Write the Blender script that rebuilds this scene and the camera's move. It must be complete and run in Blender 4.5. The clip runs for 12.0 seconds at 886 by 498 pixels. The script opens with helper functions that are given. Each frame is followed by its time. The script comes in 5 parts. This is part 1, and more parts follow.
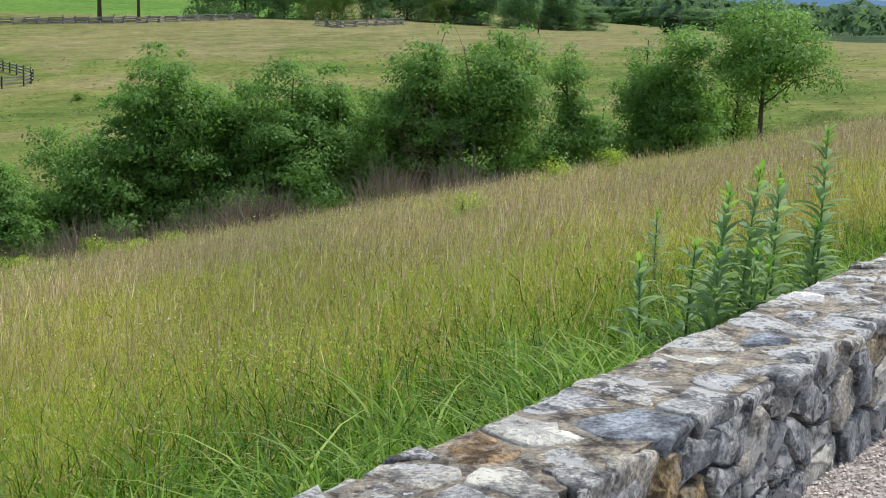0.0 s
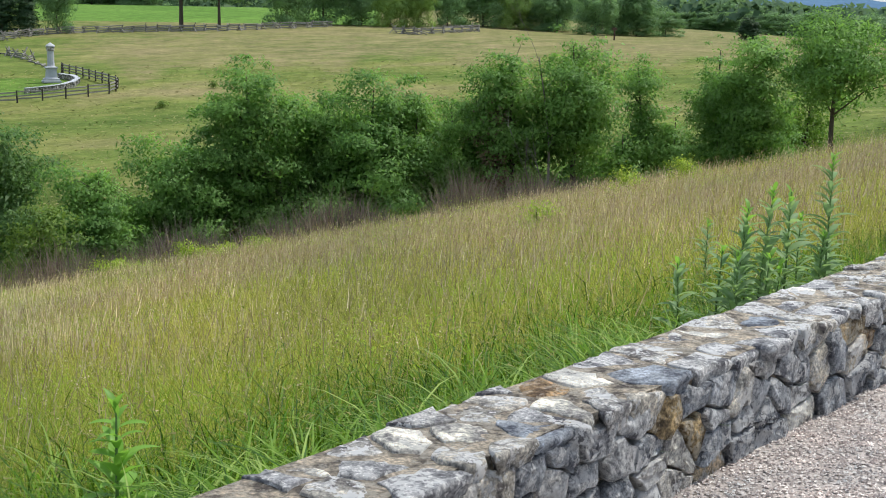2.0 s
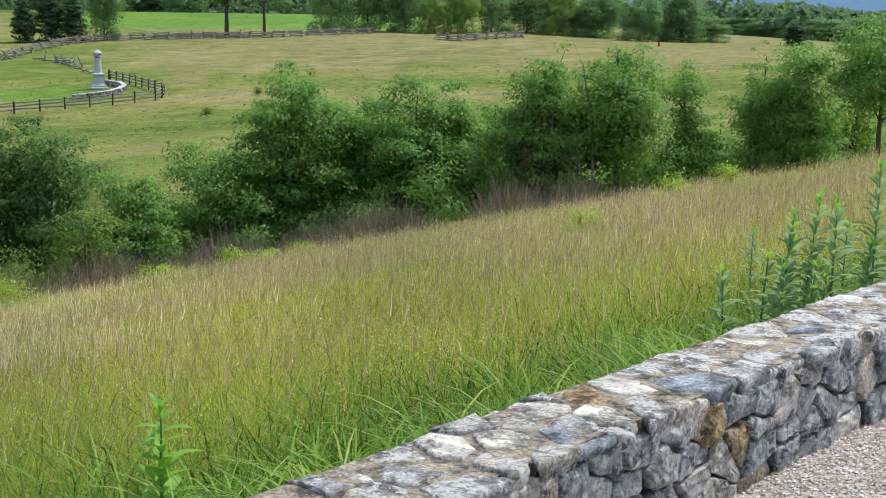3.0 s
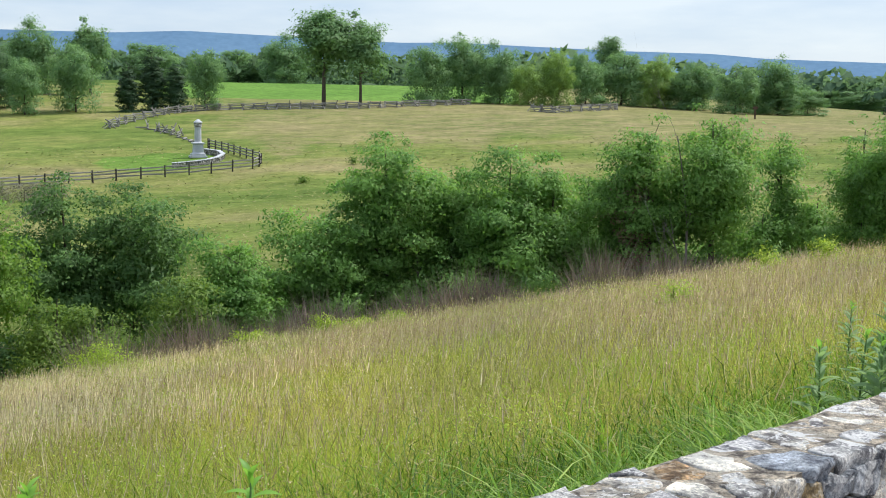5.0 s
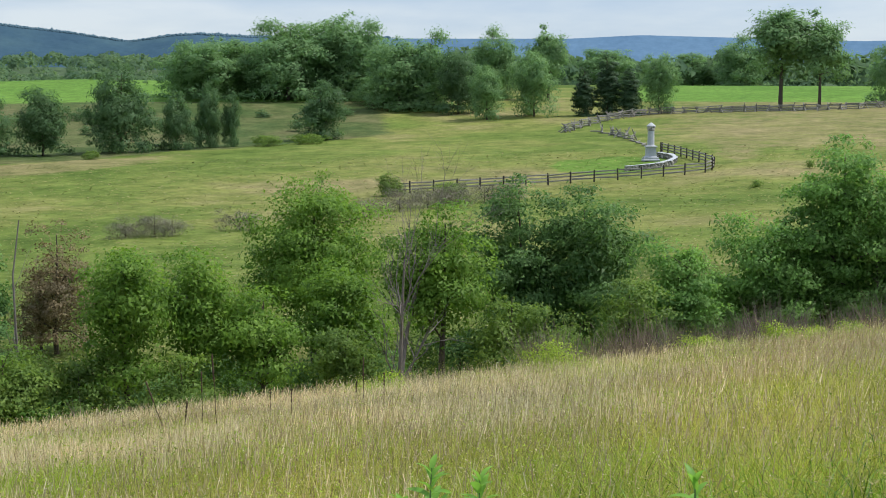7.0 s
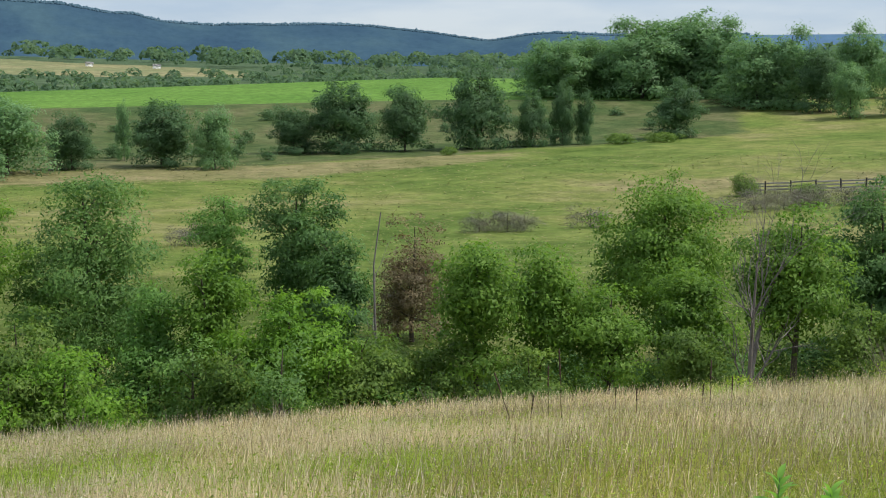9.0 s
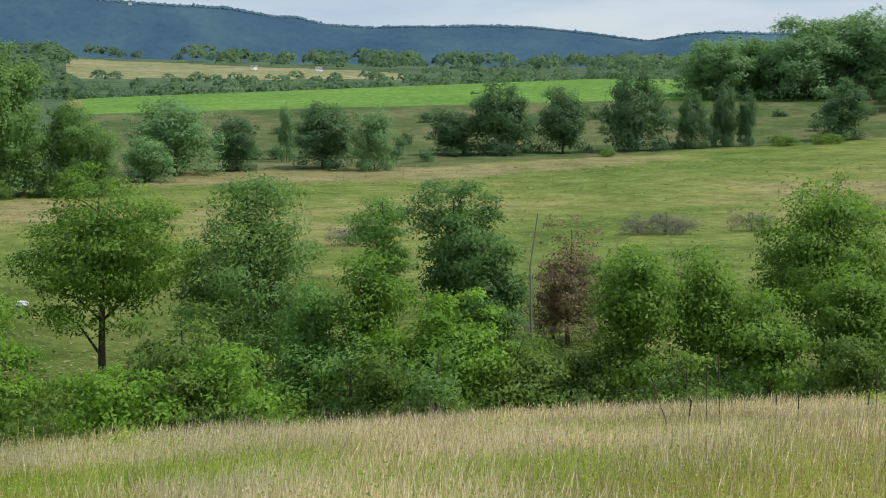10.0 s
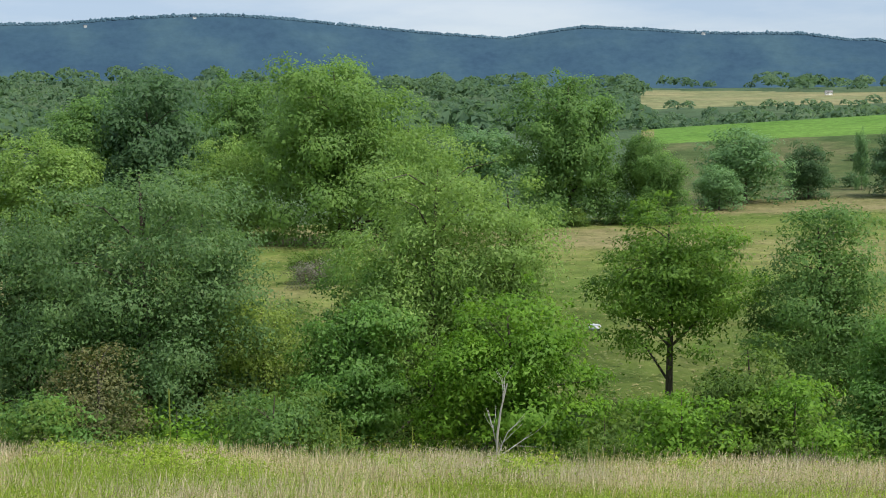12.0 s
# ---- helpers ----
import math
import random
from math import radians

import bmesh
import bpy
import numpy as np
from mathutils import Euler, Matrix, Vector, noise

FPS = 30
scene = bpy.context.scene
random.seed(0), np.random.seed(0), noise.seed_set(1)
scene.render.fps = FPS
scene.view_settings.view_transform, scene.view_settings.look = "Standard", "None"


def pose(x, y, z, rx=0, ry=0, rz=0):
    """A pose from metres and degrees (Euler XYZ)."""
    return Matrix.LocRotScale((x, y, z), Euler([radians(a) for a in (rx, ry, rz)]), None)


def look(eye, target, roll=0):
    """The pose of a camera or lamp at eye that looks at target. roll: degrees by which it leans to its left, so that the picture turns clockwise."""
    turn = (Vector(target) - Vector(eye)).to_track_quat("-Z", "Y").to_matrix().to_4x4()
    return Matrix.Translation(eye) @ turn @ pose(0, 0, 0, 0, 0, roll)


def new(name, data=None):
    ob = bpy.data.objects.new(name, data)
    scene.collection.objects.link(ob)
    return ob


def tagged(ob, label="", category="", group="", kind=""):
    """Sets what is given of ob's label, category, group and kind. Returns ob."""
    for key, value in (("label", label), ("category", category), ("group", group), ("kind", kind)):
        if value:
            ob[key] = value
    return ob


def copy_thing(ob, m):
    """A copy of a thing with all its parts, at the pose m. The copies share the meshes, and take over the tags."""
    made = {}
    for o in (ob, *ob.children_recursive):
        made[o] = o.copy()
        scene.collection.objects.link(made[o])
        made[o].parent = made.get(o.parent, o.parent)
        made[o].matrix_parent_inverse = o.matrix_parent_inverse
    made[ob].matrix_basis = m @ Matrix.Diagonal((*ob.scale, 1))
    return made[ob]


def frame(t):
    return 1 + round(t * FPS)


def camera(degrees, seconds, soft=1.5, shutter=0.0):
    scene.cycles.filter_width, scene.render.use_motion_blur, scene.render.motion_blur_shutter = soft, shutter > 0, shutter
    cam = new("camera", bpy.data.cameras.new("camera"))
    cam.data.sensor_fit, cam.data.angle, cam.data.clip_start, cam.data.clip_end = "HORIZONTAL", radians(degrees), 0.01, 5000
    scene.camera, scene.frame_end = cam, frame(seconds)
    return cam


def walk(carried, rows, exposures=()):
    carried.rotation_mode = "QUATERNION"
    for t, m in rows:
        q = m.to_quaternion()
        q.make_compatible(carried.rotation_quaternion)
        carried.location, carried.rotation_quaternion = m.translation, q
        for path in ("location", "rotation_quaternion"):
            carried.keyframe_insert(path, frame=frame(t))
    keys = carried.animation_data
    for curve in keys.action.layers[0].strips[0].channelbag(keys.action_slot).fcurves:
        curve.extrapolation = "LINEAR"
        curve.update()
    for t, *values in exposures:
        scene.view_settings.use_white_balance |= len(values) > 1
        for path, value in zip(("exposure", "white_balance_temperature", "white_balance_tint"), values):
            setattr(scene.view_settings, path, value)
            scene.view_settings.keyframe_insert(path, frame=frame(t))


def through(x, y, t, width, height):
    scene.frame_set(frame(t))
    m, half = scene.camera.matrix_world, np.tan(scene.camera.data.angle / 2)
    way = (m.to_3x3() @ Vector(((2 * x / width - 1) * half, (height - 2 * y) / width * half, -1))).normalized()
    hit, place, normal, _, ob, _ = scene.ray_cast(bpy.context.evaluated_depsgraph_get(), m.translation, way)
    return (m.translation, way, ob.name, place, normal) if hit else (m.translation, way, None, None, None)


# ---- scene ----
cam = camera(36.48, 12.0, soft=1.0)
PATH = [
    (0, pose(0.084, 1.479, 1.410, 80.33, -0.83, -3.31)),
    (0.5, pose(0.084, 1.479, 1.410, 81.05, -0.75, -2.66)),
    (1, pose(0.084, 1.479, 1.410, 80.49, -0.55, -2.09)),
    (1.5, pose(0.084, 1.479, 1.410, 80.03, -0.55, -2.38)),
    (1.6, pose(0.084, 1.479, 1.410, 79.95, -0.55, -2.20)),
    (2, pose(0.000, 0.000, 1.650, 80.53, -0.58, -0.12)),
    (2.5, pose(0.000, 0.000, 1.650, 81.15, -0.90, -0.34)),
    (2.7, pose(0.000, 0.000, 1.650, 80.61, -0.47, 0.70)),
    (4.3, pose(0.000, 0.000, 1.650, 82.95, -0.87, 3.62)),
    (4.5, pose(0.000, 0.000, 1.650, 83.13, -0.94, 4.31)),
    (5, pose(0.000, 0.000, 1.650, 83.73, -0.75, 5.71)),
    (5.5, pose(0.000, 0.000, 1.650, 83.57, -0.48, 10.04)),
    (6, pose(0.000, 0.000, 1.650, 83.26, -0.42, 15.43)),
    (6.5, pose(0.000, 0.000, 1.650, 83.23, -0.36, 19.93)),
    (7, pose(0.000, 0.000, 1.650, 83.74, -0.05, 24.76)),
    (7.5, pose(0.000, 0.000, 1.650, 83.74, 0.21, 28.06)),
    (7.7, pose(0.000, 0.000, 1.650, 83.78, 0.29, 29.90)),
    (9.3, pose(0.000, 0.000, 1.650, 83.42, -0.07, 41.43)),
    (9.5, pose(0.000, 0.000, 1.650, 83.30, 0.05, 42.59)),
    (10, pose(0.000, 0.000, 1.650, 83.69, 0.06, 46.37)),
    (10.5, pose(0.000, 0.000, 1.650, 83.95, -0.05, 50.87)),
    (11, pose(0.000, 0.000, 1.650, 84.37, 0.09, 55.60)),
    (11.5, pose(0.000, 0.000, 1.650, 84.23, 0.72, 63.46)),
    (12, pose(0.000, 0.000, 1.650, 85.18, 1.31, 70.25)),
]
walk(cam, PATH, [(0, 0.67), (2.0, 0.73), (2.7, 0.77), (4.5, 0.94), (5.5, 0.94), (6.5, 0.80), (7.0, 0.75), (9.5, 0.63), (11.0, 0.62), (12, 0.71)])

# ---- daylight ----
SUN_BEARING, SUN_HEIGHT = -57.0, 58.0        # degrees to the left of straight ahead, degrees up
world = bpy.data.worlds.new("sky")
scene.world = world
world.use_nodes = True
wn, wl = world.node_tree.nodes, world.node_tree.links
wn.clear()
sky = wn.new("ShaderNodeTexSky")
sky.sky_type, sky.sun_disc = "NISHITA", False
sky.sun_elevation, sky.sun_rotation = radians(SUN_HEIGHT), radians(-SUN_BEARING)
sky.air_density, sky.dust_density, sky.altitude = 1.0, 0.5, 150
coord, mapp = wn.new("ShaderNodeTexCoord"), wn.new("ShaderNodeMapping")
mapp.inputs["Scale"].default_value = (2.2, 2.2, 11.0)
cloud, ramp = wn.new("ShaderNodeTexNoise"), wn.new("ShaderNodeValToRGB")
cloud.inputs["Scale"].default_value, cloud.inputs["Detail"].default_value, cloud.inputs["Roughness"].default_value = 1.6, 7.0, 0.55
ramp.color_ramp.elements[0].position, ramp.color_ramp.elements[1].position = 0.38, 0.60
ramp.color_ramp.elements[0].color, ramp.color_ramp.elements[1].color = (1.56, 1.96, 2.58, 1), (2.34, 2.58, 2.90, 1)
mix, back, wout = wn.new("ShaderNodeMix"), wn.new("ShaderNodeBackground"), wn.new("ShaderNodeOutputWorld")
mix.data_type = "RGBA"
mix.inputs["Factor"].default_value = 0.88
wl.new(coord.outputs["Generated"], mapp.inputs["Vector"])
wl.new(mapp.outputs["Vector"], cloud.inputs["Vector"])
wl.new(cloud.outputs["Fac"], ramp.inputs["Fac"])
# hazy cloud cover grows steadily brighter from the horizon to the zenith
split, climb, cover = wn.new("ShaderNodeSeparateXYZ"), wn.new("ShaderNodeMapRange"), wn.new("ShaderNodeVectorMath")
climb.inputs["From Min"].default_value, climb.inputs["From Max"].default_value = 0.06, 1.0
climb.inputs["To Min"].default_value, climb.inputs["To Max"].default_value = 0.97, 1.55
cover.operation = "SCALE"
wl.new(coord.outputs["Generated"], split.inputs["Vector"])
wl.new(split.outputs["Z"], climb.inputs["Value"])
wl.new(ramp.outputs["Color"], cover.inputs[0])
wl.new(climb.outputs["Result"], cover.inputs["Scale"])
wl.new(cover.outputs["Vector"], mix.inputs["B"])
wl.new(sky.outputs["Color"], mix.inputs["A"])
wl.new(mix.outputs["Result"], back.inputs["Color"])
back.inputs["Strength"].default_value = 0.160
wl.new(back.outputs["Background"], wout.inputs["Surface"])

sun = new("sun", bpy.data.lights.new("sun", "SUN"))
sun.data.energy, sun.data.angle, sun.data.color = 2.5, radians(3), (1.0, 0.97, 0.90)
sb, sh = radians(SUN_BEARING), radians(SUN_HEIGHT)
sun.matrix_world = look((-90 * math.sin(sb) * math.cos(sh), 90 * math.cos(sb) * math.cos(sh), 90 * math.sin(sh)), (0, 0, 0))


# ---- materials ----
def shader(name, rough=0.8, spec=0.3):
    mat = bpy.data.materials.new(name)
    mat.use_nodes = True
    nt = mat.node_tree
    p = nt.nodes["Principled BSDF"]
    p.inputs["Roughness"].default_value, p.inputs["Specular IOR Level"].default_value = rough, spec
    return mat, nt, p


def noise_of(nt, scale, detail=4.0, stretch=None, rough=0.55):
    n, c = nt.nodes.new("ShaderNodeTexNoise"), nt.nodes.new("ShaderNodeNewGeometry")
    n.inputs["Scale"].default_value, n.inputs["Detail"].default_value, n.inputs["Roughness"].default_value = scale, detail, rough
    if stretch:
        m = nt.nodes.new("ShaderNodeMapping")
        m.inputs["Scale"].default_value = stretch
        nt.links.new(c.outputs["Position"], m.inputs["Vector"])
        nt.links.new(m.outputs["Vector"], n.inputs["Vector"])
    else:
        nt.links.new(c.outputs["Position"], n.inputs["Vector"])
    return n.outputs["Fac"]


def ramp_of(nt, fac, stops):
    r = nt.nodes.new("ShaderNodeValToRGB")
    e = r.color_ramp.elements
    while len(e) < len(stops):
        e.new(0.5)
    for el, (pos, col) in zip(e, stops):
        el.position, el.color = pos, (*col, 1)
    nt.links.new(fac, r.inputs["Fac"])
    return r.outputs["Color"]


def blend(nt, fac, a, b, how="MIX"):
    m = nt.nodes.new("ShaderNodeMix")
    m.data_type, m.blend_type = "RGBA", how
    for sock, v in (("Factor", fac), ("A", a), ("B", b)):
        if isinstance(v, (int, float)):
            m.inputs[sock].default_value = v
        elif isinstance(v, tuple):
            m.inputs[sock].default_value = (*v, 1)
        else:
            nt.links.new(v, m.inputs[sock])
    return m.outputs["Result"]


def bump_of(nt, p, fac, strength=0.5, distance=0.01):
    b = nt.nodes.new("ShaderNodeBump")
    b.inputs["Strength"].default_value, b.inputs["Distance"].default_value = strength, distance
    nt.links.new(fac, b.inputs["Height"])
    nt.links.new(b.outputs["Normal"], p.inputs["Normal"])


def leafy(name, dark, mid, light, through=0.56, patch=0.6, rough=0.55, vary=1.0):
    """Foliage: every leaf its own tint, patches of tint across the plant, light shining through."""
    mat, nt, p = shader(name, rough, 0.25)
    geo = nt.nodes.new("ShaderNodeNewGeometry")
    near = lambda c: tuple(m + (v - m) * vary for v, m in zip(c, mid))
    col = ramp_of(nt, geo.outputs["Random Per Island"], [(0.0, near(dark)), (0.55, mid), (1.0, near(light))])
    pat = ramp_of(nt, noise_of(nt, patch, 3.0), [(0.3, (0.74, 0.80, 0.78)), (0.7, (1.24, 1.18, 1.08))])
    col = blend(nt, 1.0, col, pat, "MULTIPLY")
    nt.links.new(col, p.inputs["Base Color"])
    if through:
        tr, mx, out = nt.nodes.new("ShaderNodeBsdfTranslucent"), nt.nodes.new("ShaderNodeMixShader"), nt.nodes["Material Output"]
        nt.links.new(blend(nt, 1.0, col, (1.08, 1.1, 0.8), "MULTIPLY"), tr.inputs["Color"])
        mx.inputs["Fac"].default_value = through
        nt.links.new(p.outputs["BSDF"], mx.inputs[1])
        nt.links.new(tr.outputs["BSDF"], mx.inputs[2])
        nt.links.new(mx.outputs["Shader"], out.inputs["Surface"])
    return mat


def field(name, stops, scale, fine, stretch=(1, 1, 1), relief=0.15, laid=""):
    """Grassland seen from afar: broad drifts of colour with finer mottling."""
    mat, nt, p = shader(name, 0.95, 0.05)
    broad, small = noise_of(nt, scale, 6.0, stretch, 0.6), noise_of(nt, fine, 6.0, None, 0.7)
    if laid:                                  # grain that follows the slope
        at = nt.nodes.new("ShaderNodeAttribute")
        at.attribute_name = laid
        for out in (broad, small):
            nt.links.new(at.outputs["Vector"], out.node.inputs["Vector"])
    broad = ramp_of(nt, broad, stops)
    col = blend(nt, 1.0, broad, ramp_of(nt, small, [(0.38, (0.68, 0.7, 0.66)), (0.62, (1.28, 1.28, 1.24))]), "MULTIPLY")
    nt.links.new(col, p.inputs["Base Color"])
    bump_of(nt, p, small, 0.6, relief)
    return mat


def bark(name, a, b):
    mat, nt, p = shader(name, 0.9, 0.1)
    f = noise_of(nt, 6.0, 5.0, (4, 4, 0.8))
    nt.links.new(ramp_of(nt, f, [(0.3, a), (0.7, b)]), p.inputs["Base Color"])
    bump_of(nt, p, f, 0.7, 0.02)
    return mat


def rock(name, stops, scale=7.0, spot=(0.62, 0.6, 0.55), amount=0.35):
    """Weathered limestone: a tint to each block, cloudy staining, pale lichen, rough relief."""
    mat, nt, p = shader(name, 0.88, 0.25)
    info = nt.nodes.new("ShaderNodeObjectInfo")
    own = ramp_of(nt, info.outputs["Random"], stops)
    stain = noise_of(nt, scale, 7.0, None, 0.65)
    col = blend(nt, 1.0, own, ramp_of(nt, stain, [(0.39, (0.34, 0.33, 0.35)), (0.5, (0.96, 0.95, 0.92)), (0.60, (1.8, 1.75, 1.66))]), "MULTIPLY")
    lich = ramp_of(nt, noise_of(nt, scale * 1.5, 10.0, None, 0.68), [(0.535, (0, 0, 0)), (0.56, (amount, amount, amount))])
    col = blend(nt, lich, col, spot)
    nt.links.new(col, p.inputs["Base Color"])
    grit = ramp_of(nt, noise_of(nt, 70.0, 6.0, None, 0.7), [(0.37, (0.5, 0.5, 0.52)), (0.63, (1.5, 1.48, 1.44))])
    chips = noise_of(nt, 34.0, 6.0, None, 0.62)
    patch = noise_of(nt, 5.0, 4.0)
    both = nt.nodes.new("ShaderNodeMath")
    both.operation = "ADD"
    nt.links.new(chips, both.inputs[0])
    nt.links.new(patch, both.inputs[1])
    half = nt.nodes.new("ShaderNodeMath")
    half.operation = "MULTIPLY"
    half.inputs[1].default_value = 0.5
    nt.links.new(both.outputs[0], half.inputs[0])
    crust = ramp_of(nt, half.outputs[0], [(0.535, (0, 0, 0)), (0.545, (min(1, amount * 1.3),) * 3)])
    nt.links.new(blend(nt, crust, blend(nt, 1.0, col, grit, "MULTIPLY"), spot), p.inputs["Base Color"])
    bump_of(nt, p, noise_of(nt, scale * 1.8, 12.0, (1, 1, 1.6), 0.78), 1.0, 0.045)
    return mat


def grassland():
    """Meadow, ravine floor, far meadow, rough pasture and mown lawn in one turf, blended by the land's own zones."""
    mat, nt, p = shader("grassland", 0.95, 0.05)
    tones = {
        "meadow": ([(0.3, (0.12, 0.14, 0.034)), (0.5, (0.20, 0.185, 0.062)), (0.7, (0.27, 0.23, 0.115))], 0.25),
        "ravine": ([(0.3, (0.05, 0.085, 0.016)), (0.55, (0.090, 0.118, 0.028)), (0.75, (0.14, 0.135, 0.052))], 0.12),
        "far": ([(0.36, (0.076, 0.118, 0.025)), (0.45, (0.114, 0.152, 0.037)), (0.53, (0.158, 0.174, 0.053)), (0.63, (0.212, 0.186, 0.092))], 0.024),
        "scrub": ([(0.38, (0.052, 0.082, 0.028)), (0.5, (0.078, 0.100, 0.038)), (0.62, (0.115, 0.116, 0.056))], 0.05),
        "mown": ([(0.3, (0.085, 0.155, 0.028)), (0.7, (0.115, 0.19, 0.038))], 0.15),
        "ripe": ([(0.3, (0.150, 0.150, 0.060)), (0.7, (0.235, 0.195, 0.108))], 0.06),
    }
    col = None
    ragged = noise_of(nt, 0.35, 6.0, None, 0.7)
    for zone, (stops, scale) in tones.items():
        tone = ramp_of(nt, noise_of(nt, scale, 7.0, (1, 1, 1), 0.62), stops)
        if col is None:
            col = tone
            continue
        at = nt.nodes.new("ShaderNodeAttribute")
        at.attribute_name = zone
        add, sharp = nt.nodes.new("ShaderNodeMath"), nt.nodes.new("ShaderNodeMapRange")
        nt.links.new(at.outputs["Fac"], add.inputs[0])
        nt.links.new(ragged, add.inputs[1])
        sharp.inputs["From Min"].default_value, sharp.inputs["From Max"].default_value = 0.85, 1.15
        nt.links.new(add.outputs[0], sharp.inputs["Value"])
        col = blend(nt, sharp.outputs["Result"], col, tone)
    small = noise_of(nt, 0.9, 9.0, None, 0.72)
    col = blend(nt, 1.0, col, ramp_of(nt, small, [(0.34, (0.76, 0.79, 0.74)), (0.66, (1.22, 1.20, 1.18))]), "MULTIPLY")
    tuft = noise_of(nt, 0.22, 6.0, None, 0.75)
    col = blend(nt, 1.0, col, ramp_of(nt, tuft, [(0.34, (0.66, 0.72, 0.62)), (0.66, (1.36, 1.30, 1.32))]), "MULTIPLY")
    nt.links.new(col, p.inputs["Base Color"])
    bump_of(nt, p, small, 0.5, 0.15)
    return mat


MEADOW = grassland()
CROP = field("green_crop", [(0.36, (0.085, 0.17, 0.03)), (0.64, (0.12, 0.215, 0.042))], 0.03, 0.5, (1, 1, 1), 0.2)
WOODFLOOR = field("wooded_valley", [(0.3, (0.05, 0.085, 0.045)), (0.7, (0.085, 0.12, 0.06))], 0.02, 0.1, (1, 1, 1), 1.0)
STUBBLE = field("pale_farmland", [(0.4, (0.17, 0.18, 0.085)), (0.6, (0.235, 0.21, 0.11))], 0.01, 0.08, (1, 1, 1), 0.3)
def hazy_ridge():
    """The far ridge: woods with blue haze put into their colour, dark on the near shoulder, paler on the long ridge
    many kilometres off.
    """
    mat, nt, p = shader("hazy_wooded_hill", 1.0, 0.0)
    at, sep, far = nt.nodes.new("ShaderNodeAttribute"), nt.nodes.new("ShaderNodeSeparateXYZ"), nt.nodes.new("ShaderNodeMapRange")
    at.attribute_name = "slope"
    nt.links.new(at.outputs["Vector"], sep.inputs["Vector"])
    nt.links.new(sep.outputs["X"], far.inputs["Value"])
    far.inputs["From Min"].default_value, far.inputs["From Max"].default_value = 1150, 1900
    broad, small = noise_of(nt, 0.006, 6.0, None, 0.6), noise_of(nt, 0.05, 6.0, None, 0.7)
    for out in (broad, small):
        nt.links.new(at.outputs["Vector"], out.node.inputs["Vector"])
    # both tones hold painted haze, the long ridge more than the shoulder
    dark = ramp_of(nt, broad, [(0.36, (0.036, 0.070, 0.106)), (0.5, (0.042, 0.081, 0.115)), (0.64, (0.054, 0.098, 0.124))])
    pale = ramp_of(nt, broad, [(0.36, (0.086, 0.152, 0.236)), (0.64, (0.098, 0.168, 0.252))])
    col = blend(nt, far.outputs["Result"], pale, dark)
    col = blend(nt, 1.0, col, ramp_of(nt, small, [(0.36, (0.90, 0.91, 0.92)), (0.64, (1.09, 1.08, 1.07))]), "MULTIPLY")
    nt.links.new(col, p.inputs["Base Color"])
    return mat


HAZYHILL = hazy_ridge()
GRAVELBED = field("gravel_bed", [(0.3, (0.32, 0.28, 0.27)), (0.7, (0.46, 0.41, 0.395))], 3.0, 60.0, (1, 1, 1), 0.01)
BARK = bark("grey_brown_bark", (0.05, 0.04, 0.03), (0.13, 0.11, 0.085))
DEADWOOD = bark("bleached_dead_wood", (0.35, 0.33, 0.30), (0.55, 0.52, 0.47))
GREYTWIG = bark("grey_twigs", (0.14, 0.12, 0.11), (0.24, 0.21, 0.19))


# ---- mesh helpers ----
def mesh_np(name, verts, faces, mat, smooth=False, normals=None):
    """A mesh from arrays; faces: one (n, k) array or a list of such; normals: soft shading directions by vertex."""
    me = bpy.data.meshes.new(name)
    fl = faces if isinstance(faces, list) else [faces]
    verts = np.asarray(verts, np.float32).reshape(-1, 3)
    idx = np.concatenate([f.reshape(-1) for f in fl]).astype(np.int32)
    tot = np.concatenate([np.full(len(f), f.shape[1]) for f in fl])
    start = (np.cumsum(tot) - tot).astype(np.int32)
    me.vertices.add(len(verts))
    me.vertices.foreach_set("co", verts.reshape(-1))
    me.loops.add(len(idx))
    me.loops.foreach_set("vertex_index", idx)
    me.polygons.add(len(tot))
    me.polygons.foreach_set("loop_start", start)
    me.polygons.foreach_set("use_smooth", np.full(len(tot), smooth or normals is not None))
    me.materials.append(mat)
    me.update(calc_edges=True)
    if normals is not None:
        me.normals_split_custom_set_from_vertices(np.asarray(normals, np.float32).reshape(-1, 3))
    return me


def part(name, me, parent, label="", at=None):
    ob = new(name, me)
    ob.parent = parent
    if at is not None:
        ob.matrix_basis = at
    if label:
        tagged(ob, label)
    return ob


def bm_mesh(name, bm, mat, smooth=False):
    me = bpy.data.meshes.new(name)
    bm.to_mesh(me)
    bm.free()
    me.materials.append(mat)
    if smooth:
        me.polygons.foreach_set("use_smooth", np.full(len(me.polygons), True))
    return me


def place(az, r):
    return -r * math.sin(radians(az)), r * math.cos(radians(az))


